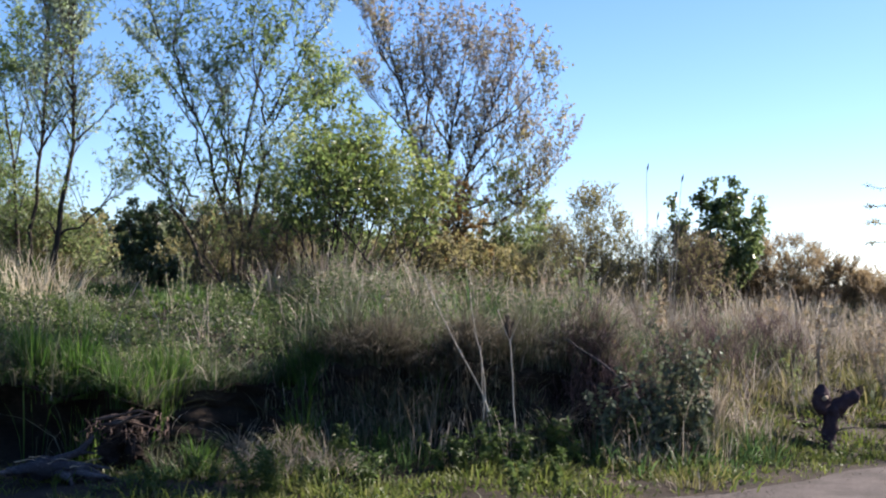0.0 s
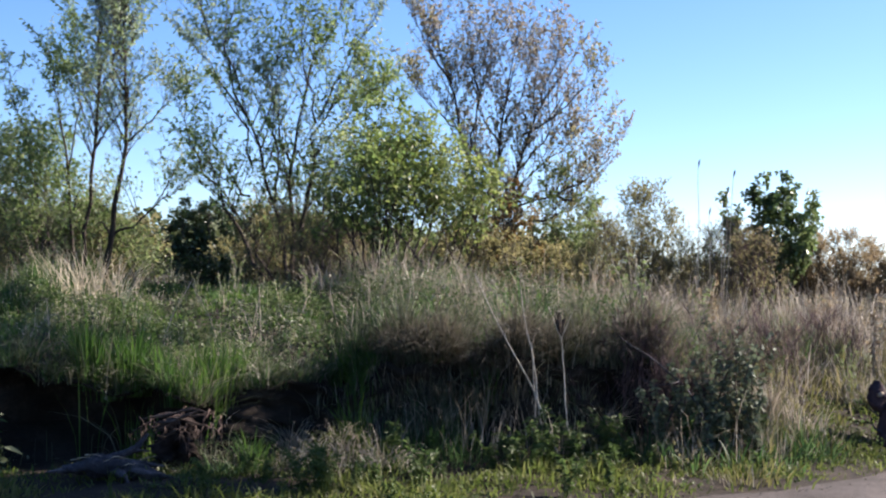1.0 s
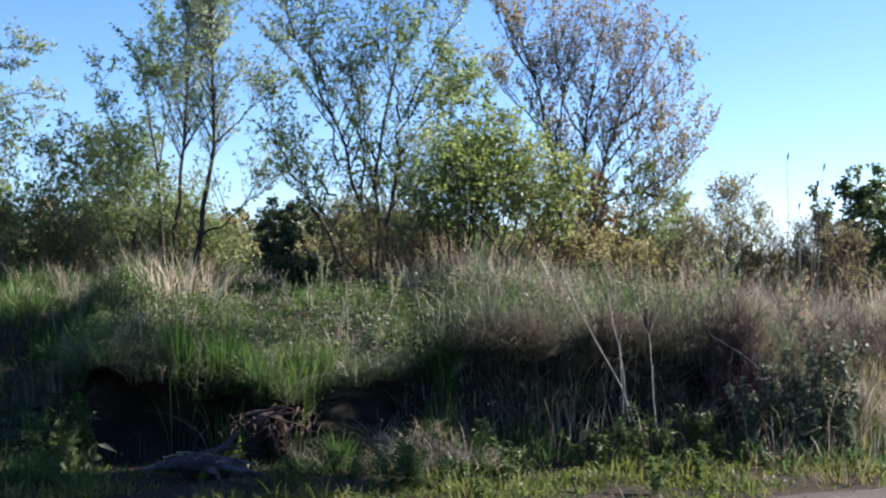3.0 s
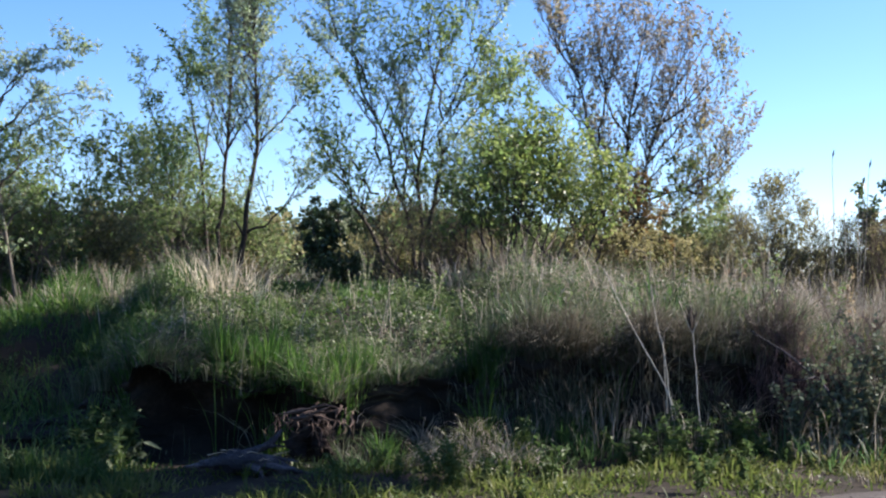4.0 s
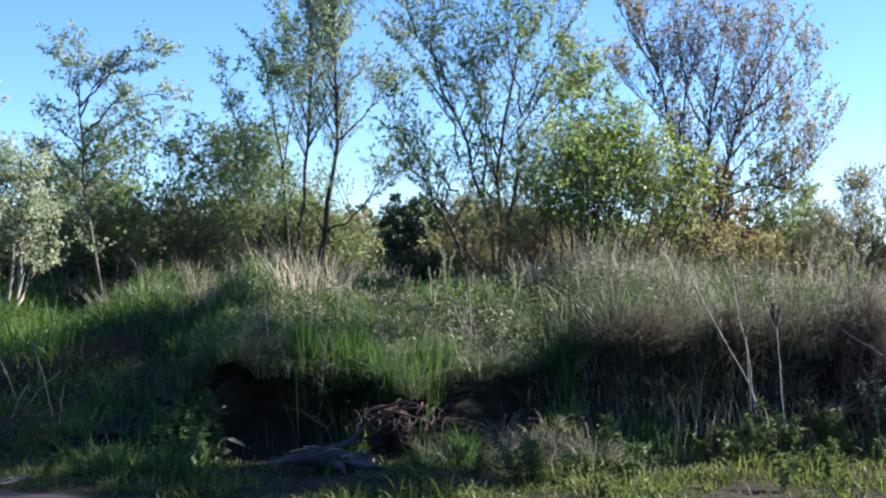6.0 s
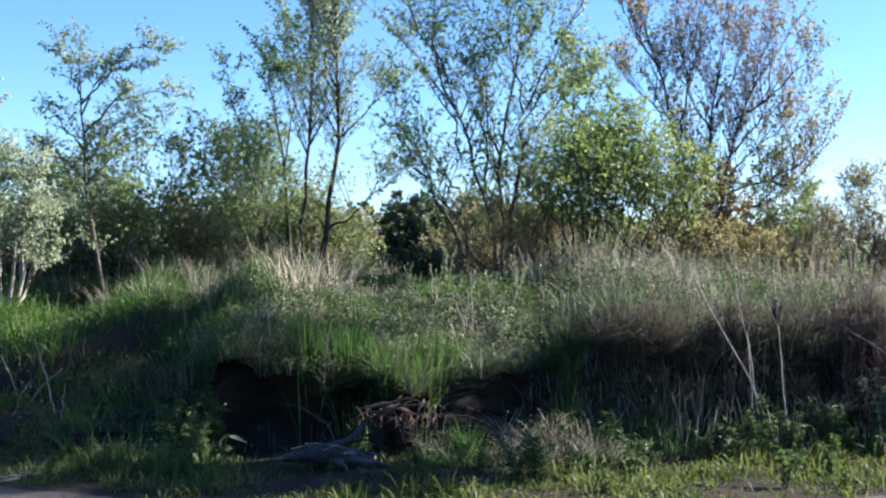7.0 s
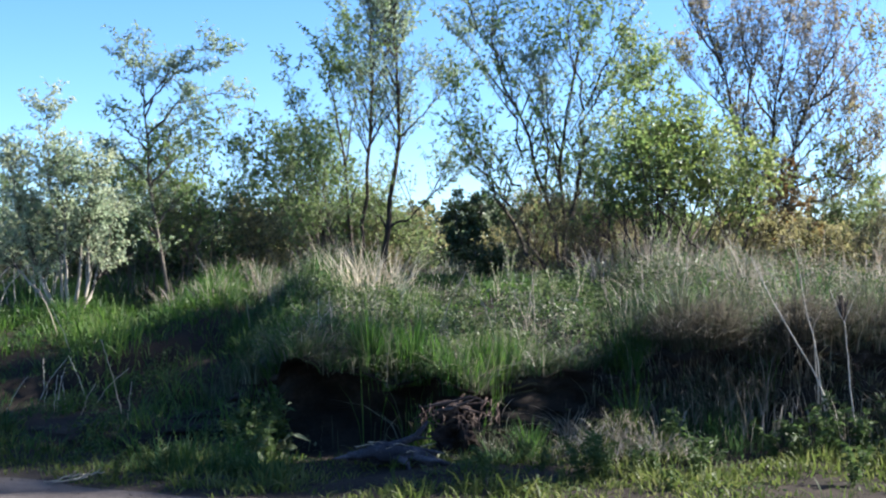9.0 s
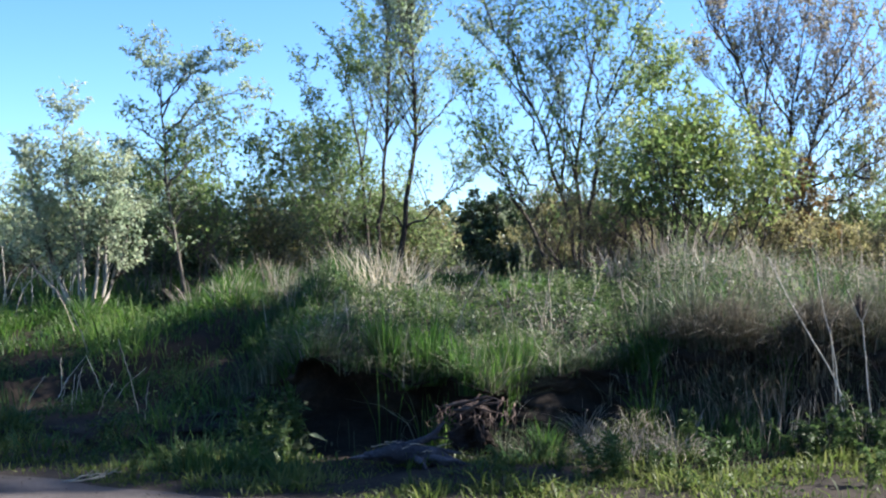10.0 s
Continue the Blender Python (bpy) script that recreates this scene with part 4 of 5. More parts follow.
def gnarled(points, radii, rng, rings=22, sides=14, rough=0.18):
    """A thick piece of wood: a tube with ridges along it and lumps."""
    line = resample(points, rings)
    rad = np.interp(np.linspace(0, 1, rings), np.linspace(0, 1, len(radii)), radii)
    v, q, t = tubes(line[None], rad[None], sides)
    v = v.reshape(rings, sides, 3)
    a = np.arange(sides) * 2 * np.pi / sides
    s = np.linspace(0, 1, rings)[:, None]
    k = 1 + rough * (np.sin(3 * a + 5 * s) * 0.5 + np.sin(5 * a - 9 * s + 1) * 0.35 + np.sin(a * 2 + 14 * s) * 0.4) + rng.normal(0, rough * 0.22, (rings, sides))
    v = line[:, None] + (v - line[:, None]) * k[..., None]
    return v.reshape(-1, 3), q, t


rng = np.random.default_rng(300)
# weathered log lying on the verge
log = thing("driftwood_log", on_ground(-1.24, 10.65), "weathered blue-grey broken log lying among roadside weeds", "log")
body = part("body", mesh_of("body", *gnarled([(-0.4, 0.03, 0.07), (-0.14, 0.02, 0.1), (0.1, 0.0, 0.085), (0.36, -0.05, 0.025)], [0.03, 0.075, 0.06, 0.018], rng, 44, 16, 0.4), smooth=True), DEADWOOD, log)
for pts, rad in (([(-0.2, 0.02, 0.11), (0.0, 0.05, 0.17), (0.12, 0.07, 0.22), (0.21, 0.1, 0.33)], [0.045, 0.034, 0.026, 0.008]), ([(-0.05, -0.02, 0.13), (0.16, -0.02, 0.13), (0.34, 0.0, 0.1)], [0.03, 0.022, 0.006]), ([(0.05, -0.03, 0.08), (0.22, -0.07, 0.06), (0.42, -0.1, 0.03)], [0.035, 0.024, 0.006]),
                 ([(-0.02, -0.06, 0.08), (0.06, -0.12, 0.05), (0.1, -0.2, 0.0)], [0.035, 0.024, 0.01]), ([(0.08, 0.06, 0.2), (0.16, 0.07, 0.21), (0.25, 0.06, 0.2)], [0.016, 0.011, 0.004]), ([(-0.36, 0.0, 0.08), (-0.45, -0.02, 0.07), (-0.52, -0.03, 0.06)], [0.025, 0.014, 0.004])):
    part("prong", mesh_of("prong", *gnarled(pts, rad, rng, 18, 9, 0.35), smooth=True), DEADWOOD, log)
for k in range(6):
    a = (-0.34 + 0.1 * k, rng.uniform(-0.08, 0.02), 0.15 + 0.04 * (k % 2) - 0.008 * k)
    part("splinter", mesh_of("splinter", *rod([a, (a[0] + 0.05, a[1] - 0.01, a[2] + 0.012), (a[0] + rng.uniform(0.08, 0.16), a[1] - 0.03, a[2] + rng.uniform(-0.015, 0.04))], 0.0045, 0.0015, rng, 6, 5, 0.004)), CUT, body, "pale broken wood")
# torn root plate behind it
root = thing("root_clump", on_ground(-0.85, 11.3), "torn reddish brown root clump lying under the bank", "roots")
part("core", mesh_of("core", *gnarled([(-0.08, 0.14, 0.0), (0.0, 0.12, 0.2), (0.06, 0.1, 0.38)], [0.11, 0.13, 0.06], rng, 34, 22, 0.9), smooth=True), CLOD, root)
for k in range(7):
    z0, y0 = 0.3 + 0.018 * k + rng.normal(0, 0.03), 0.04 - 0.05 * (k % 4) + rng.normal(0, 0.03)
    x0, x1 = -0.3 + rng.uniform(0, 0.3), 0.3 - rng.uniform(0, 0.3)
    part("root", mesh_of("root", *gnarled([(x0, y0, z0 + rng.normal(0, 0.03)), (x0 * 0.3 + x1 * 0.1, y0 - 0.03, z0 + 0.05 + rng.normal(0, 0.05)), (x1 * 0.5, y0 - 0.03, z0 + 0.08 + rng.normal(0, 0.03)), (x1, y0, z0 + 0.07 + rng.normal(0, 0.04))], [0.003, 0.011, 0.009, 0.003], rng, 22, 7, 0.7), smooth=True), ROOT, root)
for k in range(26):
    x0 = rng.uniform(-0.32, 0.34)
    z0 = 0.4 + 0.16 * x0 + rng.uniform(-0.1, 0.06)
    x1, y1 = x0 + rng.normal(0, 0.1), rng.uniform(-0.12, 0.06)
    part("rootlet", mesh_of("rootlet", *rod([(x0, 0.05, z0), ((x0 + x1) / 2 + rng.normal(0, 0.05), y1 - 0.03, z0 * 0.75 + rng.normal(0, 0.03)), (x1, y1, z0 * rng.uniform(0.1, 0.8))], rng.uniform(0.004, 0.011), 0.002, rng, 8, 5, 0.016)), ROOT, root)
# dark stump on the open slope
stump = thing("broken_stump", on_ground(5.57, 12.75, -0.03), "dark purplish broken tree stump with one snapped arm", "stump")
part("trunk", mesh_of("trunk", *gnarled([(-0.03, 0, 0.0), (0.0, 0, 0.2), (0.03, 0, 0.42)], [0.085, 0.065, 0.075], rng, 16, 12, 0.3), smooth=True), STUMP, stump)
arm = part("arm", mesh_of("arm", *gnarled([(0.0, 0, 0.36), (0.12, -0.03, 0.46), (0.26, -0.05, 0.56)], [0.06, 0.075, 0.055], rng, 14, 10, 0.35), smooth=True), STUMP, stump)
burl = part("burl", mesh_of("burl", *gnarled([(-0.05, 0.0, 0.36), (-0.09, -0.01, 0.46), (-0.08, -0.01, 0.56), (-0.07, 0.0, 0.63)], [0.05, 0.085, 0.08, 0.03], rng, 22, 12, 0.3), smooth=True), STUMP, stump)
part("heartwood", mesh_of("heartwood", *gnarled([(-0.1, -0.07, 0.5), (-0.08, -0.085, 0.515), (-0.05, -0.075, 0.52)], [0.018, 0.028, 0.015], rng, 8, 8, 0.3)), CUT, burl, "pale broken heartwood")
for pts in ([(-0.08, -0.03, 0.3), (-0.2, -0.05, 0.4), (-0.26, -0.05, 0.5)], [(0.06, -0.05, 0.2), (0.2, -0.08, 0.24), (0.34, -0.1, 0.22)], [(-0.05, -0.05, 0.15), (-0.15, -0.08, 0.2), (-0.2, -0.1, 0.32)]):
    part("twig", mesh_of("twig", *rod(pts, 0.01, 0.004, rng, 7, 5)), DEADWOOD, stump)
for k in range(5):
    part("splinter", mesh_of("splinter", *rod([(0.22, -0.05, 0.53 + 0.012 * k), (0.27, -0.05, 0.54 + 0.018 * k), (0.31 + 0.012 * (k % 3), -0.06, 0.54 + 0.025 * k)], 0.014, 0.004, rng, 5, 5, 0.002)), STUMP, arm)
# dry sticks at the road's edge
for k, (x, y, turn, ln) in enumerate([(-3.72, 10.3, 0.5, 0.3), (-3.66, 10.24, 0.15, 0.26), (-3.6, 10.34, 0.75, 0.22), (-3.55, 10.4, 0.3, 0.2)]):
    st = thing("dry_stick", on_ground(x, y, 0.02), "pale dry stick lying at the road edge", "stick", "sticks at the road edge")
    shaft = part("shaft", mesh_of("shaft", *rod([(-ln / 2 * math.cos(turn), -ln / 2 * math.sin(turn), 0), (0, 0.01, 0.02), (ln / 2 * math.cos(turn), ln / 2 * math.sin(turn), 0.035)], 0.007, 0.004, rng, 7, 5)), STALK, st)
    part("twig", mesh_of("twig", *rod([(0, 0.01, 0.02), (0.04, 0.03, 0.04), (0.08, 0.03, 0.07)], 0.004, 0.002, rng, 5, 4, 0.002)), STALK, shaft)


def stalk(label, points, r, forks=(), name="dead_stalk", mat=STALK, dots=0):
    """A dead upright stalk; points (x, y, z) in the world, the first on the ground."""
    b = on_ground(points[0][0], points[0][1], -0.02)
    ob = thing(name, b, label, "stalk", "dead stalks")
    p = [(x - b[0], y - b[1], z - b[2]) for x, y, z in points]
    p[0] = (0, 0, 0)
    stem = part("stem", mesh_of("stem", *rod(p, r, r * 0.55, rng, 15, 6, 0.004)), mat, ob)
    for f in forks:
        q0 = [(x - b[0], y - b[1], z - b[2]) for x, y, z in f]
        part("fork", mesh_of("fork", *rod(q0, r * 0.6, r * 0.3, rng, 6, 5, 0.004)), mat, stem)
    return ob


stalk("long pale leaning dead stalk", [(2.24, 11.45, 0.1), (2.02, 11.45, 0.66), (1.72, 11.45, 1.18), (1.5, 11.45, 1.64)], 0.007, mat=PALESTALK)
stalk("pale bent dead stalk", [(2.1, 11.45, 0.1), (2.02, 11.45, 0.82), (1.95, 11.45, 1.14), (1.89, 11.45, 1.5)], 0.006, mat=PALESTALK)
forked = stalk("pale forked dead stalk with a dark dried flower head", [(2.32, 11.45, 0.1), (2.27, 11.45, 0.61), (2.23, 11.45, 1.12)], 0.007, [[(2.23, 11.45, 1.11), (2.16, 11.45, 1.22), (2.12, 11.45, 1.37)], [(2.23, 11.45, 1.11), (2.28, 11.45, 1.24), (2.34, 11.45, 1.36)]], mat=PALESTALK)
for k in range(16):
    a, b = 0.7 * k, 0.012 + 0.012 * (k % 4)
    part("seed_head", mesh_of("seed_head", *gnarled([(-0.09, 0.02, 1.02), (-0.09 + b * math.cos(a), 0.03 + b * math.sin(a), 1.1 + 0.01 * (k % 7)), (-0.09 + 1.7 * b * math.cos(a), 0.03 + 1.7 * b * math.sin(a), 1.15 + 0.014 * (k % 7))], [0.002, 0.006, 0.004], rng, 8, 6, 0.8)), BARK_DARK, forked, "dark dried flower head" if k == 0 else "")
stalk("short forked dead stalk", [(2.08, 11.6, 0.2), (2.03, 11.6, 0.75), (2.01, 11.6, 1.06)], 0.009, [[(2.01, 11.6, 1.05), (1.97, 11.6, 1.12), (1.94, 11.6, 1.2)], [(2.01, 11.6, 1.05), (2.05, 11.6, 1.13), (2.08, 11.6, 1.2)]])
stalk("thin grey dead branch slanting over the bank", [(3.6, 11.55, 0.15), (3.4, 11.55, 0.62), (3.12, 11.55, 0.87), (2.73, 11.55, 1.13)], 0.011, [[(3.25, 11.55, 0.75), (3.1, 11.5, 0.7), (2.9, 11.5, 0.78)], [(3.35, 11.55, 0.66), (3.2, 11.5, 0.55), (3.1, 11.5, 0.35)]], "dead_branch", DEADWOOD)
for k in range(26):
    x, y = rng.uniform(-5.6, -3.4), rng.uniform(12.6, 15.5)
    if k > 4:
        x, y = rng.uniform(-2.5, 4.5), rng.uniform(12.6, 15.0)
    z, ln, tilt = float(ground_z(x, y)[0]), rng.uniform(0.3, 0.7), rng.normal(0, 0.25)
    stalk("thin pale dry stalk standing in the grass", [(x, y, z), (x + tilt * ln * 0.4, y, z + ln * 0.5), (x + tilt * ln, y + 0.03, z + ln)], 0.006)
for k in range(9):
    x, y = -5.3 + 0.09 * k + float(rng.normal(0, 0.04)), 13.4 + float(rng.normal(0, 0.15))
    z, ln, tilt = float(ground_z(x, y)[0]), float(rng.uniform(0.3, 0.5)), float(rng.normal(0.1, 0.35))
    stalk("grey dry stick standing on the slope", [(x, y, z), (x + tilt * ln * 0.4, y, z + ln * 0.5), (x + tilt * ln, y + 0.03, z + ln)], 0.0045, mat=PALESTALK)
for k in range(22):
    x, y = -7.6 + 0.085 * k + float(rng.normal(0, 0.06)), 17.2 + float(rng.normal(0, 0.35))
    z, ln, tilt = float(ground_z(x, y)[0]), float(rng.uniform(0.35, 0.85)), float(rng.normal(0.0, 0.3))
    stalk("pale dry stalk at the foot of the grove", [(x, y, z), (x + tilt * ln * 0.3, y, z + ln * 0.55), (x + tilt * ln, y + 0.03, z + ln)], 0.009, mat=PALESTALK)
# tall reeds against the sky
for x, y, top, lean in [(5.03, 17.0, 3.09, -0.02), (5.36, 17.0, 2.97, 0.1), (5.24, 17.2, 2.5, -0.03), (5.34, 17.1, 2.6, 0.02), (5.3, 16.9, 2.75, 0.05)]:
    z = float(ground_z(x, y)[0])
    ob = thing("tall_reed", (x, y, z - 0.02), "tall thin dry reed with a small dark seed head", "reed", "reeds")
    reed = part("stem", mesh_of("stem", *rod([(0, 0, 0), (lean * 0.4, 0, (top - z) * 0.5), (lean, 0, top - z)], 0.007, 0.003, rng, 9, 5, 0.004)), STALK, ob)
    part("seed_head", mesh_of("seed_head", *gnarled([(lean, 0, top - z - 0.07), (lean + 0.01, 0, top - z - 0.02), (lean + 0.02, 0, top - z + 0.03)], [0.004, 0.010, 0.003], rng, 9, 7, 0.3)), BARK_DARK, reed)


def leafy_stem(name, label, category, at, height, count, leaf, mat, seed, group="", stems=3, spread=0.5, stem_mat=None, single=False):
    """A clump of upright stems with leaves all along."""
    g = np.random.default_rng(seed)
    ob = thing(name, at, label, category, group)
    where, way = [], []
    for k in range(stems):
        a = g.uniform(0, 2 * np.pi)
        tip = (math.cos(a) * spread * height * g.uniform(0.2, 1), math.sin(a) * spread * height * g.uniform(0.2, 1), height * g.uniform(0.7, 1.1))
        line = resample([(0.02 * k, 0, 0), (tip[0] * 0.3, tip[1] * 0.3, tip[2] * 0.5), tip], 9)
        part("stem", mesh_of("stem", *tubes(line[None], np.linspace(0.005, 0.0025, 9)[None], 5)), stem_mat or WEED, ob)
        f = g.uniform(1.0, 8.0, count)
        i = np.minimum(f.astype(int), 7)
        where.append(line[i] + (line[i + 1] - line[i]) * (f - i)[:, None])
        az = g.uniform(0, 2 * np.pi, count)
        way.append(np.stack([np.cos(az), np.sin(az), g.uniform(-0.1, 0.6, count)], 1))
    v, q = leaves_at(np.concatenate(where), unit(np.concatenate(way)), leaf[0], leaf[1], g, 0.15, full=True)
    if single:
        for k in range(len(v) // 6):
            part("leaf", mesh_of("leaf", v[6 * k : 6 * k + 6], [(0, 1, 2, 3), (0, 3, 4, 5)]), mat, ob)
        return ob
    part("foliage", mesh_of("foliage", v, q), mat, ob)
    return ob


# nettles and other leafy weeds along the verge
first = [leafy_stem("weed_plant", "green leafy roadside weed", "plant", (0, 0, -5), 0.3, 34, (0.055, 0.017), WEED, 400 + k, "roadside weeds", 4, 0.6) for k in range(4)]
spots = [(0.2, 10.4), (0.32, 10.55), (0.5, 10.4), (0.65, 10.5), (0.1, 10.7), (1.75, 11.1), (1.9, 11.0), (2.1, 11.15), (1.6, 11.2), (2.3, 11.2), (-0.3, 10.8), (-0.15, 10.5), (1.0, 10.6), (1.2, 10.9), (2.6, 11.0), (2.9, 11.2)]
for k in range(30):
    x = float(rng.uniform(-3.6, 4.5))
    spots.append((x, float(road_edge(x)) + float(rng.uniform(0.35, 1.5))))
spots = [p for p in spots if float(clear(p[0], p[1])) > 0.6 and not (-2.1 < p[0] < -0.75 and p[1] < 10.9)]
for k, (x, y) in enumerate(spots):
    m = Matrix.Translation(on_ground(x, y, -0.01)) @ Euler((0, 0, float(rng.uniform(0, 6.28)))).to_matrix().to_4x4() @ Matrix.Diagonal((*[float(rng.uniform(0.6, 1.25))] * 3, 1))
    copy_thing(first[k % 4], m) if k >= 4 else None
    if k < 4:
        first[k].matrix_basis = m
leafy_stem("dock_plant", "dock with large pale drooping leaves", "plant", on_ground(-2.45, 11.3, -0.01), 0.25, 6, (0.17, 0.075), GLOSSY, 420, stems=3, spread=0.8, single=True)
leafy_stem("dock_plant", "dock with large pale drooping leaves", "plant", on_ground(-2.25, 11.4, -0.01), 0.22, 5, (0.15, 0.06), GLOSSY, 421, stems=2, spread=0.8, single=True)
# bramble thicket with glossy leaves and dark purple canes
for k, (x, y, h) in enumerate([(3.55, 11.75, 0.95), (3.75, 11.7, 1.15), (3.95, 11.8, 0.9), (3.65, 11.6, 0.6), (3.9, 11.6, 0.55), (3.3, 11.7, 0.8), (3.1, 11.65, 0.6), (3.45, 11.55, 0.5)]):
    leafy_stem("bramble", "bramble with glossy grey-green leaves and purple canes", "shrub", on_ground(x, y, -0.02), h, 46, (0.055, 0.036), GLOSSY, 430 + k, "brambles", 9, 0.4, STUMP)


def tuft(label, at, height, count, mat, seed, spread=0.04, bend=(0.05, 0.55), group="grass tufts", w=(0.007, 0.013), name="grass_tuft"):
    g = np.random.default_rng(seed)
    ob = thing(name, at, label, "grass", group)
    off = g.normal(0, 1, (count, 2))
    roots = np.concatenate([off * spread, np.zeros((count, 1))], 1)
    v, q, t = blades(roots, height * g.uniform(0.5, 1.1, count), g.uniform(w[0], w[1], count), unit(off + g.normal(0, 0.3, off.shape)), g.uniform(bend[0], bend[1], count), g, 4)
    part("foliage", mesh_of("foliage", v, q, t), mat, ob, kind="stuff")
    return ob


for k, (x, y, h, c, mat, words) in enumerate([(-0.27, 11.25, 0.38, 60, LUSH, "bright green grass tuft below the bank"), (0.56, 11.75, 0.6, 80, LUSH, "tall bright green grass tuft on the bank"), (-1.3, 12.2, 0.55, 130, LUSH, "tall bright green grass tuft on the lip"),
                                             (-1.75, 12.15, 0.5, 120, LUSH, "tall bright green grass tuft on the lip"), (-0.75, 12.3, 0.5, 110, LUSH, "green grass tuft on the lip"), (-2.55, 10.75, 0.32, 80, LUSH, "green grass tuft on the verge"),
                                             (-2.95, 10.8, 0.3, 80, LUSH, "green grass tuft on the verge"), (1.0, 12.5, 0.7, 110, GREYGRASS, "large grey-green tussock on the mound"), (1.5, 12.6, 0.7, 110, GREYGRASS, "large grey-green tussock on the mound"),
                                             (0.6, 12.6, 0.6, 90, GREYGRASS, "grey-green tussock on the mound"), (-2.75, 12.45, 0.36, 80, GREYGRASS, "grey-green tussock at the end of the mound"), (-3.0, 12.7, 0.36, 80, GREYGRASS, "grey-green tussock at the end of the mound"), (-3.25, 12.9, 0.36, 80, GREYGRASS, "grey-green tussock at the end of the mound"), (4.35, 12.5, 0.5, 120, STRAW, "faded straw tussock on the slope"), (2.6, 12.6, 0.6, 150, GREYGRASS, "grey-green tussock on the mound")]):
    tuft(words, on_ground(x, y, -0.02), h, c, mat, 500 + k, 0.035 + 0.02 * (c > 120))
for k, (x, y, h) in enumerate([(0.02, 12.0, 0.55), (0.12, 11.95, 0.5), (-0.75, 12.05, 0.45), (1.25, 11.95, 0.6), (2.7, 11.9, 0.6), (3.5, 11.95, 0.6)]):
    tuft("tangled dead grass drooping from the bank", on_ground(x, y, -0.02), h, 70, STRAW, 520 + k, 0.05, (0.7, 1.9), "drooping dead grass", (0.004, 0.008), "dead_grass_tuft")
# pale dead grass round the willow trunks
for k, (x, y, h) in enumerate([(-2.4, 16.3, 1.05), (-2.15, 16.2, 1.1), (-1.92, 16.35, 1.0), (-2.25, 16.1, 0.95), (-2.55, 16.4, 0.85), (-2.0, 16.15, 0.95), (-3.9, 18.8, 0.6), (-4.3, 18.4, 0.55), (1.0, 16.3, 0.75), (1.5, 16.0, 0.75), (2.1, 16.2, 0.7), (0.4, 16.4, 0.6), (2.8, 16.0, 0.7), (-3.6, 16.6, 0.5), (-4.1, 16.9, 0.45), (-4.5, 16.2, 0.4), (-3.3, 15.8, 0.45), (-3.9, 15.6, 0.4)]):
    cream = x < -1.9 and k < 6
    tuft("pale dry grass clump", on_ground(x, y, -0.02), h * (0.8 if cream else 1), 26 if cream else 55, CREAM if cream else STRAW, 540 + k, 0.15 if cream else 0.12, (0.15, 0.9), "dry grass clumps", (0.007, 0.012) if cream else (0.006, 0.011), "dry_grass_clump")
# grass tufts that droop over the rim of the hollow
for k, (x, h) in enumerate([(-2.56, 0.5), (-2.46, 0.5), (-2.36, 0.48), (-2.24, 0.46), (-2.14, 0.4), (-2.0, 0.28), (-1.9, 0.34), (-1.76, 0.4), (-1.42, 0.4), (-1.05, 0.38), (-0.7, 0.34), (-0.4, 0.3), (-0.22, 0.36), (-0.1, 0.42), (0.0, 0.4), (0.12, 0.44), (0.24, 0.4), (0.36, 0.36), (0.75, 0.4), (1.0, 0.45), (1.3, 0.4)]):
    y = float(knots(np.array([x]))[0][0, 7]) - 0.1 + 0.05 * (k % 3)
    tuft("ragged grass tuft drooping over the hollow", on_ground(x, y, -0.03), h, 55, GREYGRASS if k % 3 else GRASS, 700 + k, 0.06, (0.5, 1.9), "tufts on the rim", (0.005, 0.01), "rim_tuft")
for k, (x, y, h) in enumerate([(-0.5, 11.15, 0.26), (-0.42, 11.35, 0.3), (-0.3, 11.5, 0.34), (-0.6, 11.45, 0.3), (-0.15, 11.3, 0.3), (-0.05, 11.5, 0.34), (-0.35, 11.0, 0.2), (-0.68, 10.95, 0.2), (-0.5, 10.85, 0.18)]):
    tuft("rough dark grass tuft beside the torn roots", on_ground(x, y, -0.02), h, 50, GREYGRASS if k % 2 else GRASS, 930 + k, 0.08, (0.2, 1.3), "tufts beside the roots", (0.006, 0.011), "rough_tuft")
for k, (x, h) in enumerate([(-1.68, 0.5), (-1.57, 0.62), (-1.48, 0.6), (-1.38, 0.5), (-1.22, 0.52), (-1.05, 0.5), (-0.93, 0.58), (-0.82, 0.46), (-0.6, 0.56), (-0.5, 0.6), (-0.4, 0.5), (-0.2, 0.42), (0.36, 0.5), (0.44, 0.62), (0.54, 0.6), (0.66, 0.5)]):
    y = float(knots(np.array([x]))[0][0, 7]) + 0.01 + 0.02 * (k % 3)
    tuft("upright green grass tuft at the edge of the hollow", on_ground(x, y, -0.09), h, 48, LUSH if k % 3 else GRASS, 900 + k, 0.05, (0.02, 0.55), "tufts at the edge", (0.006, 0.011), "edge_tuft")
for k in range(12):
    x, y = -3.3 + 0.1 * k + 0.03 * (k % 3), 10.75 - 0.03 * k + 0.12 * (k % 2)
    tuft("green grass tuft on the verge", on_ground(x, y, -0.02), 0.2 + 0.03 * (k % 3), 40, GRASS, 740 + k, 0.045, (0.05, 0.6), "verge tufts", (0.006, 0.012))
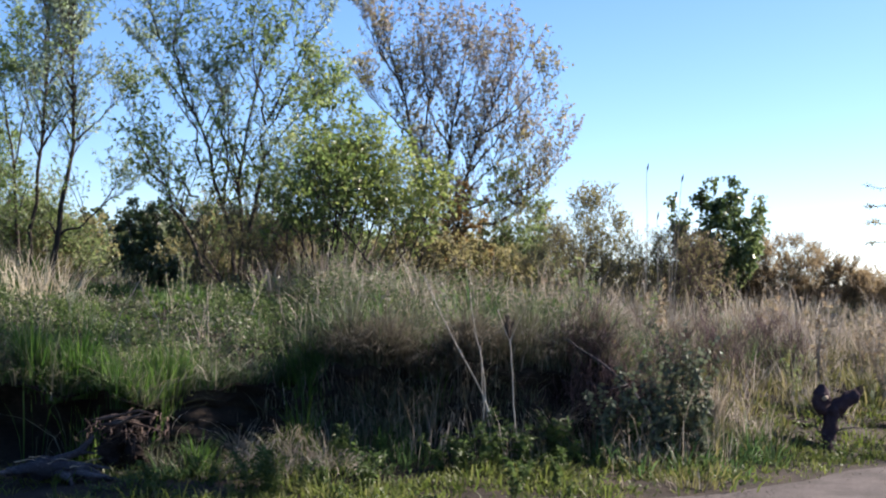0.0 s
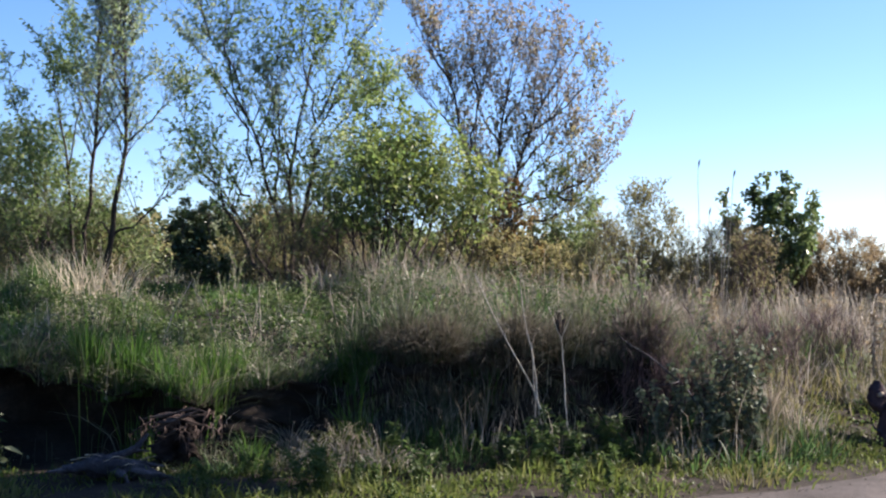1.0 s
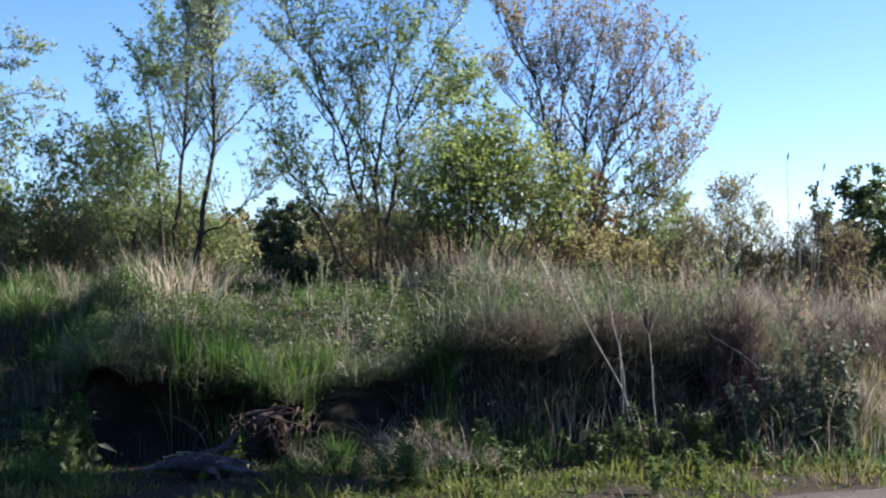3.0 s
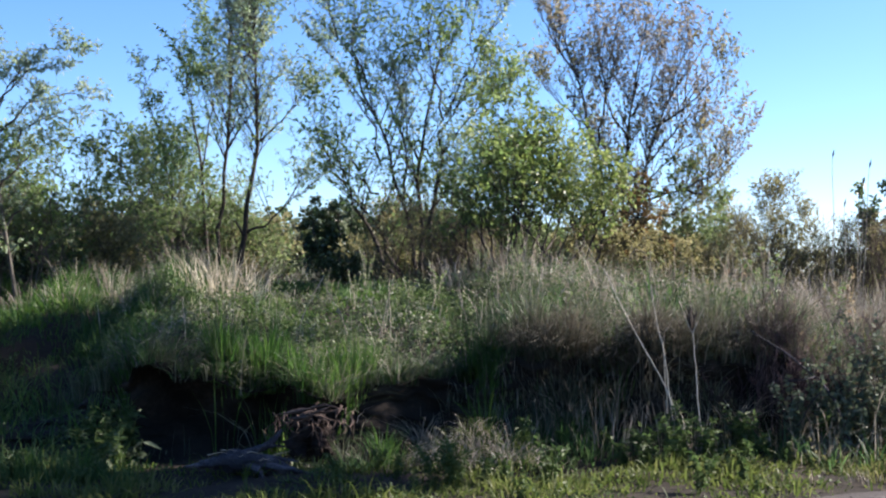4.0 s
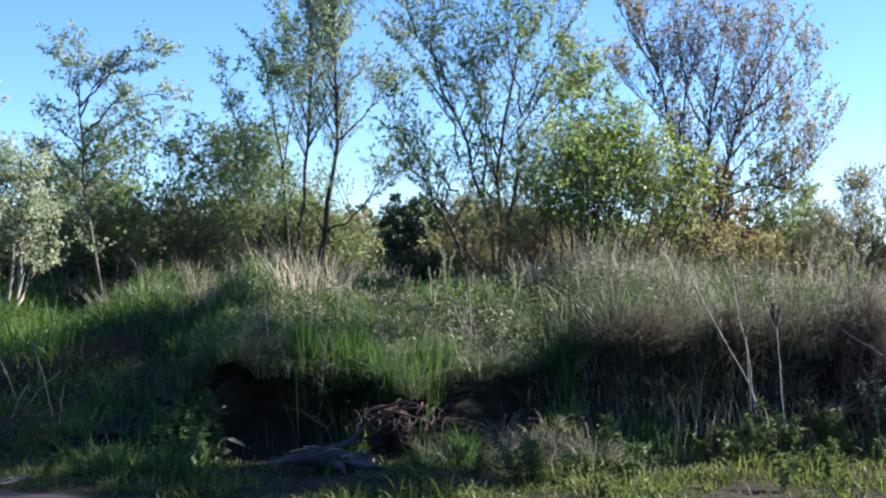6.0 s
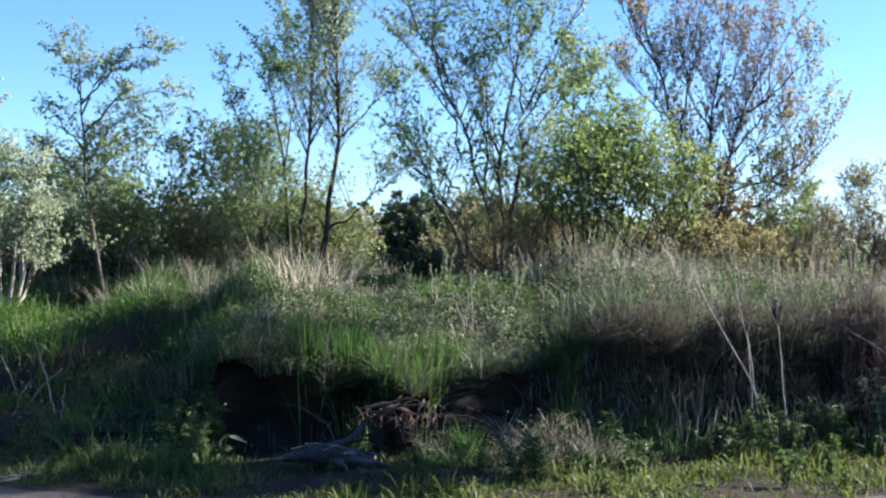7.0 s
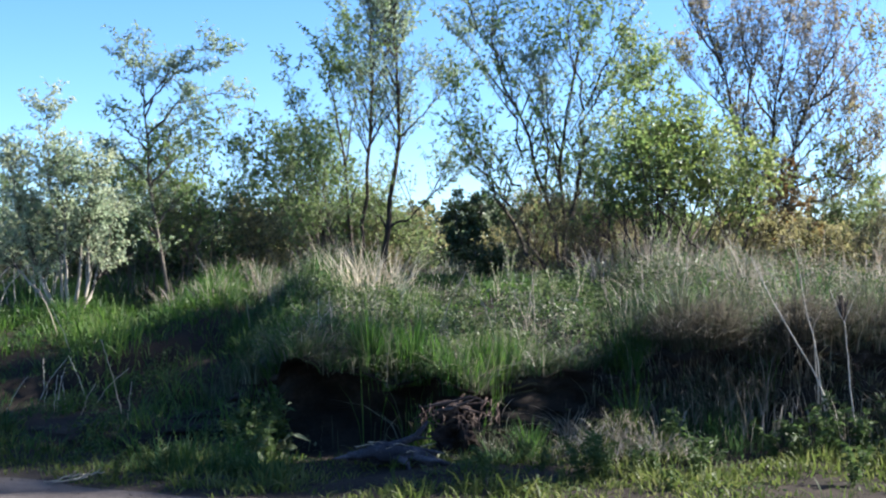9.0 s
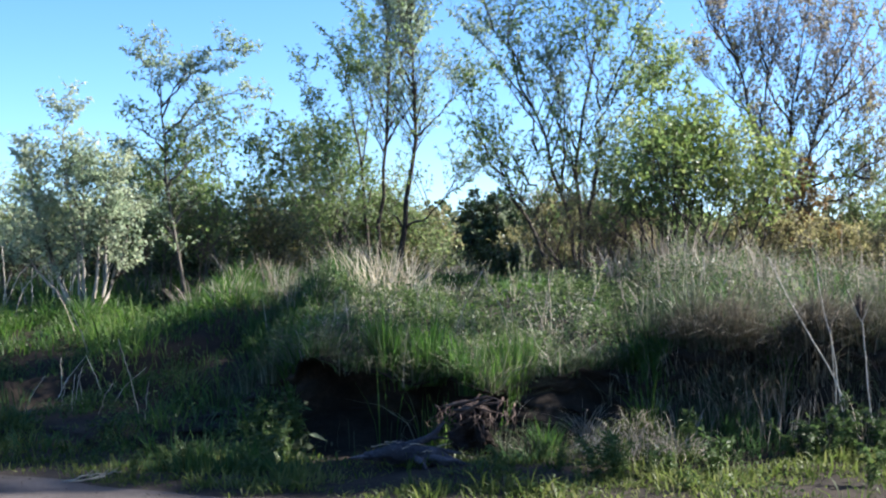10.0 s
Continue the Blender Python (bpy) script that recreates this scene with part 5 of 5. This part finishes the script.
# leafy weeds beside the hollow and under the bramble
for k, (x, y, h, mat) in enumerate([(-2.5, 11.45, 0.42, WEED), (-2.35, 11.6, 0.5, WEED), (-2.62, 11.6, 0.45, WEED), (-2.4, 11.25, 0.3, WEED), (1.8, 11.25, 0.32, WEED), (2.05, 11.2, 0.42, WEED), (2.28, 11.25, 0.36, WEED), (2.12, 11.4, 0.48, WEED), (2.6, 11.4, 0.36, WEED), (0.85, 11.3, 0.35, WEED)]):
    leafy_stem("leafy_weed", "bushy green weed with narrow leaves", "plant", on_ground(x, y, -0.01), h, 44, (0.07, 0.018), mat, 720 + k, "tall weeds", 6, 0.4)
# tangled heap of dead grass and stems
heap = thing("straw_heap", on_ground(0.45, 11.05), "tangled brownish heap of dead grass and stems", "straw")
for name, mat, n in (("dead_grass", STRAW, 480), ("green_grass", VERGE, 520)):
    off = rng.normal(0, 1, (n, 2)) * np.array([0.3, 0.17])
    hz = 0.34 * np.exp(-((off[:, 0] / 0.4) ** 2) - (off[:, 1] / 0.26) ** 2) * rng.uniform(0.0, 1, n)
    v, q, t = blades(np.concatenate([off, hz[:, None]], 1), rng.uniform(0.08, 0.24, n), rng.uniform(0.004, 0.008, n), unit(rng.normal(0, 1, (n, 2))), rng.uniform(0.5, 1.8, n), rng, 3)
    part(name, mesh_of(name, v, q, t), mat, heap, kind="stuff")
for k in range(22):
    a, b = rng.uniform(-0.38, 0.38), rng.uniform(0, 3.14)
    part("stem", mesh_of("stem", *rod([(a, -0.1, 0.05), (a + 0.1 * math.cos(b), -0.12, 0.14), (a + 0.24 * math.cos(b), -0.1, 0.1 + 0.14 * math.sin(b))], 0.005, 0.0025, rng, 6, 5)), STALK, heap)
# twigs of a tree that stands just past the end of the view
plant("bare_tree", "sparse tree with drooping leaf-tipped twigs", "tree", (8.6, 16.0), [[(8.6, 1), (8.6, 2.2), (8.5, 3.4)], [(8.55, 1.6), (8.2, 2.5), (7.8, 2.62), (7.42, 2.58)], [(8.55, 1.5), (8.1, 2.3), (7.8, 2.4), (7.4, 2.37)], [(8.55, 1.4), (8.1, 2.05), (7.8, 2.17), (7.45, 2.14)], [(8.5, 2.2), (8.1, 2.8), (7.9, 2.84), (7.55, 2.8)]],
      0.04, BARK_DARK, OLIVE, 600, limbs=5, limb=0.16, twigs=3, twig=0.1, per=3, leaf_size=(0.05, 0.02), up=0.1, start=0.8, depth=0.05, stem_leaves=22)


# coarse weeds on the mound and the open slope
coarse = [leafy_stem("coarse_weed", "coarse upright weed with small dull leaves", "plant", (0, 0, -5), 0.55, 22, (0.045, 0.016), mat, 640 + k, "coarse weeds", 6, 0.35, STALK) for k, mat in enumerate([OLIVE, BROWNLEAF, GREENLEAF, SILVER])]
for k in range(90):
    x, y = float(rng.uniform(3.4, 9.0)), float(rng.uniform(12.8, 17.5))
    if k % 3 == 0:
        x, y = float(rng.uniform(-2.4, 4.0)), float(rng.uniform(12.6, 16.5))
    sort = int(rng.integers(0, 4)) if k % 3 else 2
    small = 1.0 if k % 3 else 0.55
    m = Matrix.Translation(on_ground(x, y, -0.01)) @ Euler((0, 0, float(rng.uniform(0, 6.28)))).to_matrix().to_4x4() @ Matrix.Diagonal((*[float(rng.uniform(0.6, 1.35)) * small] * 3, 1))
    if k < 4:
        coarse[k].matrix_basis = m
    else:
        copy_thing(coarse[sort], m)

# tall unseen trees, added beyond the view so their crowns shade verge and low slope
for k, (x, y, top, low, wide, deep, dense) in enumerate([(19.3, 16.35, 15.2, 0.93, 0.8, 0.3, 26), (19.5, 17.9, 18.4, 0.86, 1.1, 2.0, 32), (20.2, 20.7, 19.4, 0.88, 1.1, 1.1, 22)]):
    plant("unseen_shade_tree", "tall leafy tree with a high crown, added out of view for its shade", "tree", (x, y), [[(x + dx * wide * 0.1, 0.8), (x + dx * wide * 0.2, top * 0.4), (x + dx * wide * 0.6, top * 0.75), (x + dx * wide, top - abs(dx) * 0.3)] for dx in (-1, -0.66, -0.33, 0.0, 0.33, 0.66, 1)],
          0.07, BARK, GREENLEAF, 620 + k, limbs=dense, limb=0.6, twigs=7, twig=0.4, per=6, leaf_size=(0.12, 0.09), up=0.2, start=low, depth=deep, group="roadside trees")

# loose stones along the road's edge
n = 420
sx = R.uniform(-6, 8, n)
sy = road_edge(sx) + R.normal(-0.1, 0.25, n)
base = np.array([(1, 0, 0), (0.2, 0.9, 0.1), (-0.9, 0.3, 0), (-0.3, -0.8, 0.1), (0.1, 0.1, 0.7), (0, 0, -0.3)], float)
sv = base[None] * (R.uniform(0.004, 0.013, n)[:, None, None] * R.uniform(0.6, 1.3, (n, 6, 3))) + np.stack([sx, sy, 0.012 + 0 * sx], 1)[:, None]
tri = np.array([(0, 1, 4), (1, 2, 4), (2, 3, 4), (3, 0, 4), (1, 0, 5), (2, 1, 5), (3, 2, 5), (0, 3, 5)])
tagged(part("gravel", mesh_of("gravel", sv.reshape(-1, 3), None, (tri[None] + np.arange(n)[:, None, None] * 6).reshape(-1, 3)), DIRT, kind="stuff"), "loose grey stones along the road edge", "gravel")

# purplish leafless bushes on the bank
for k, (x, y, w, top) in enumerate([(3.0, 12.05, 1.0, 1.3), (3.45, 12.0, 0.7, 1.15), (4.6, 13.3, 0.8, 1.15), (5.6, 14.2, 0.7, 1.2)]):
    z = float(ground_z(x, y)[0])
    plant("purple_bush", "purplish brown leafless twiggy bush", "bush", (x, y), fan(x, z, dome(x, z, w, top, 13, 660 + k), 0.4), 0.007, PURPLETWIG, BROWNLEAF, 670 + k,
          limbs=12, limb=0.3, twigs=6, twig=0.18, per=1, leaf_size=(0.03, 0.012), up=0.9, start=0.15, depth=0.3, bare=0.8, group="purple bushes")
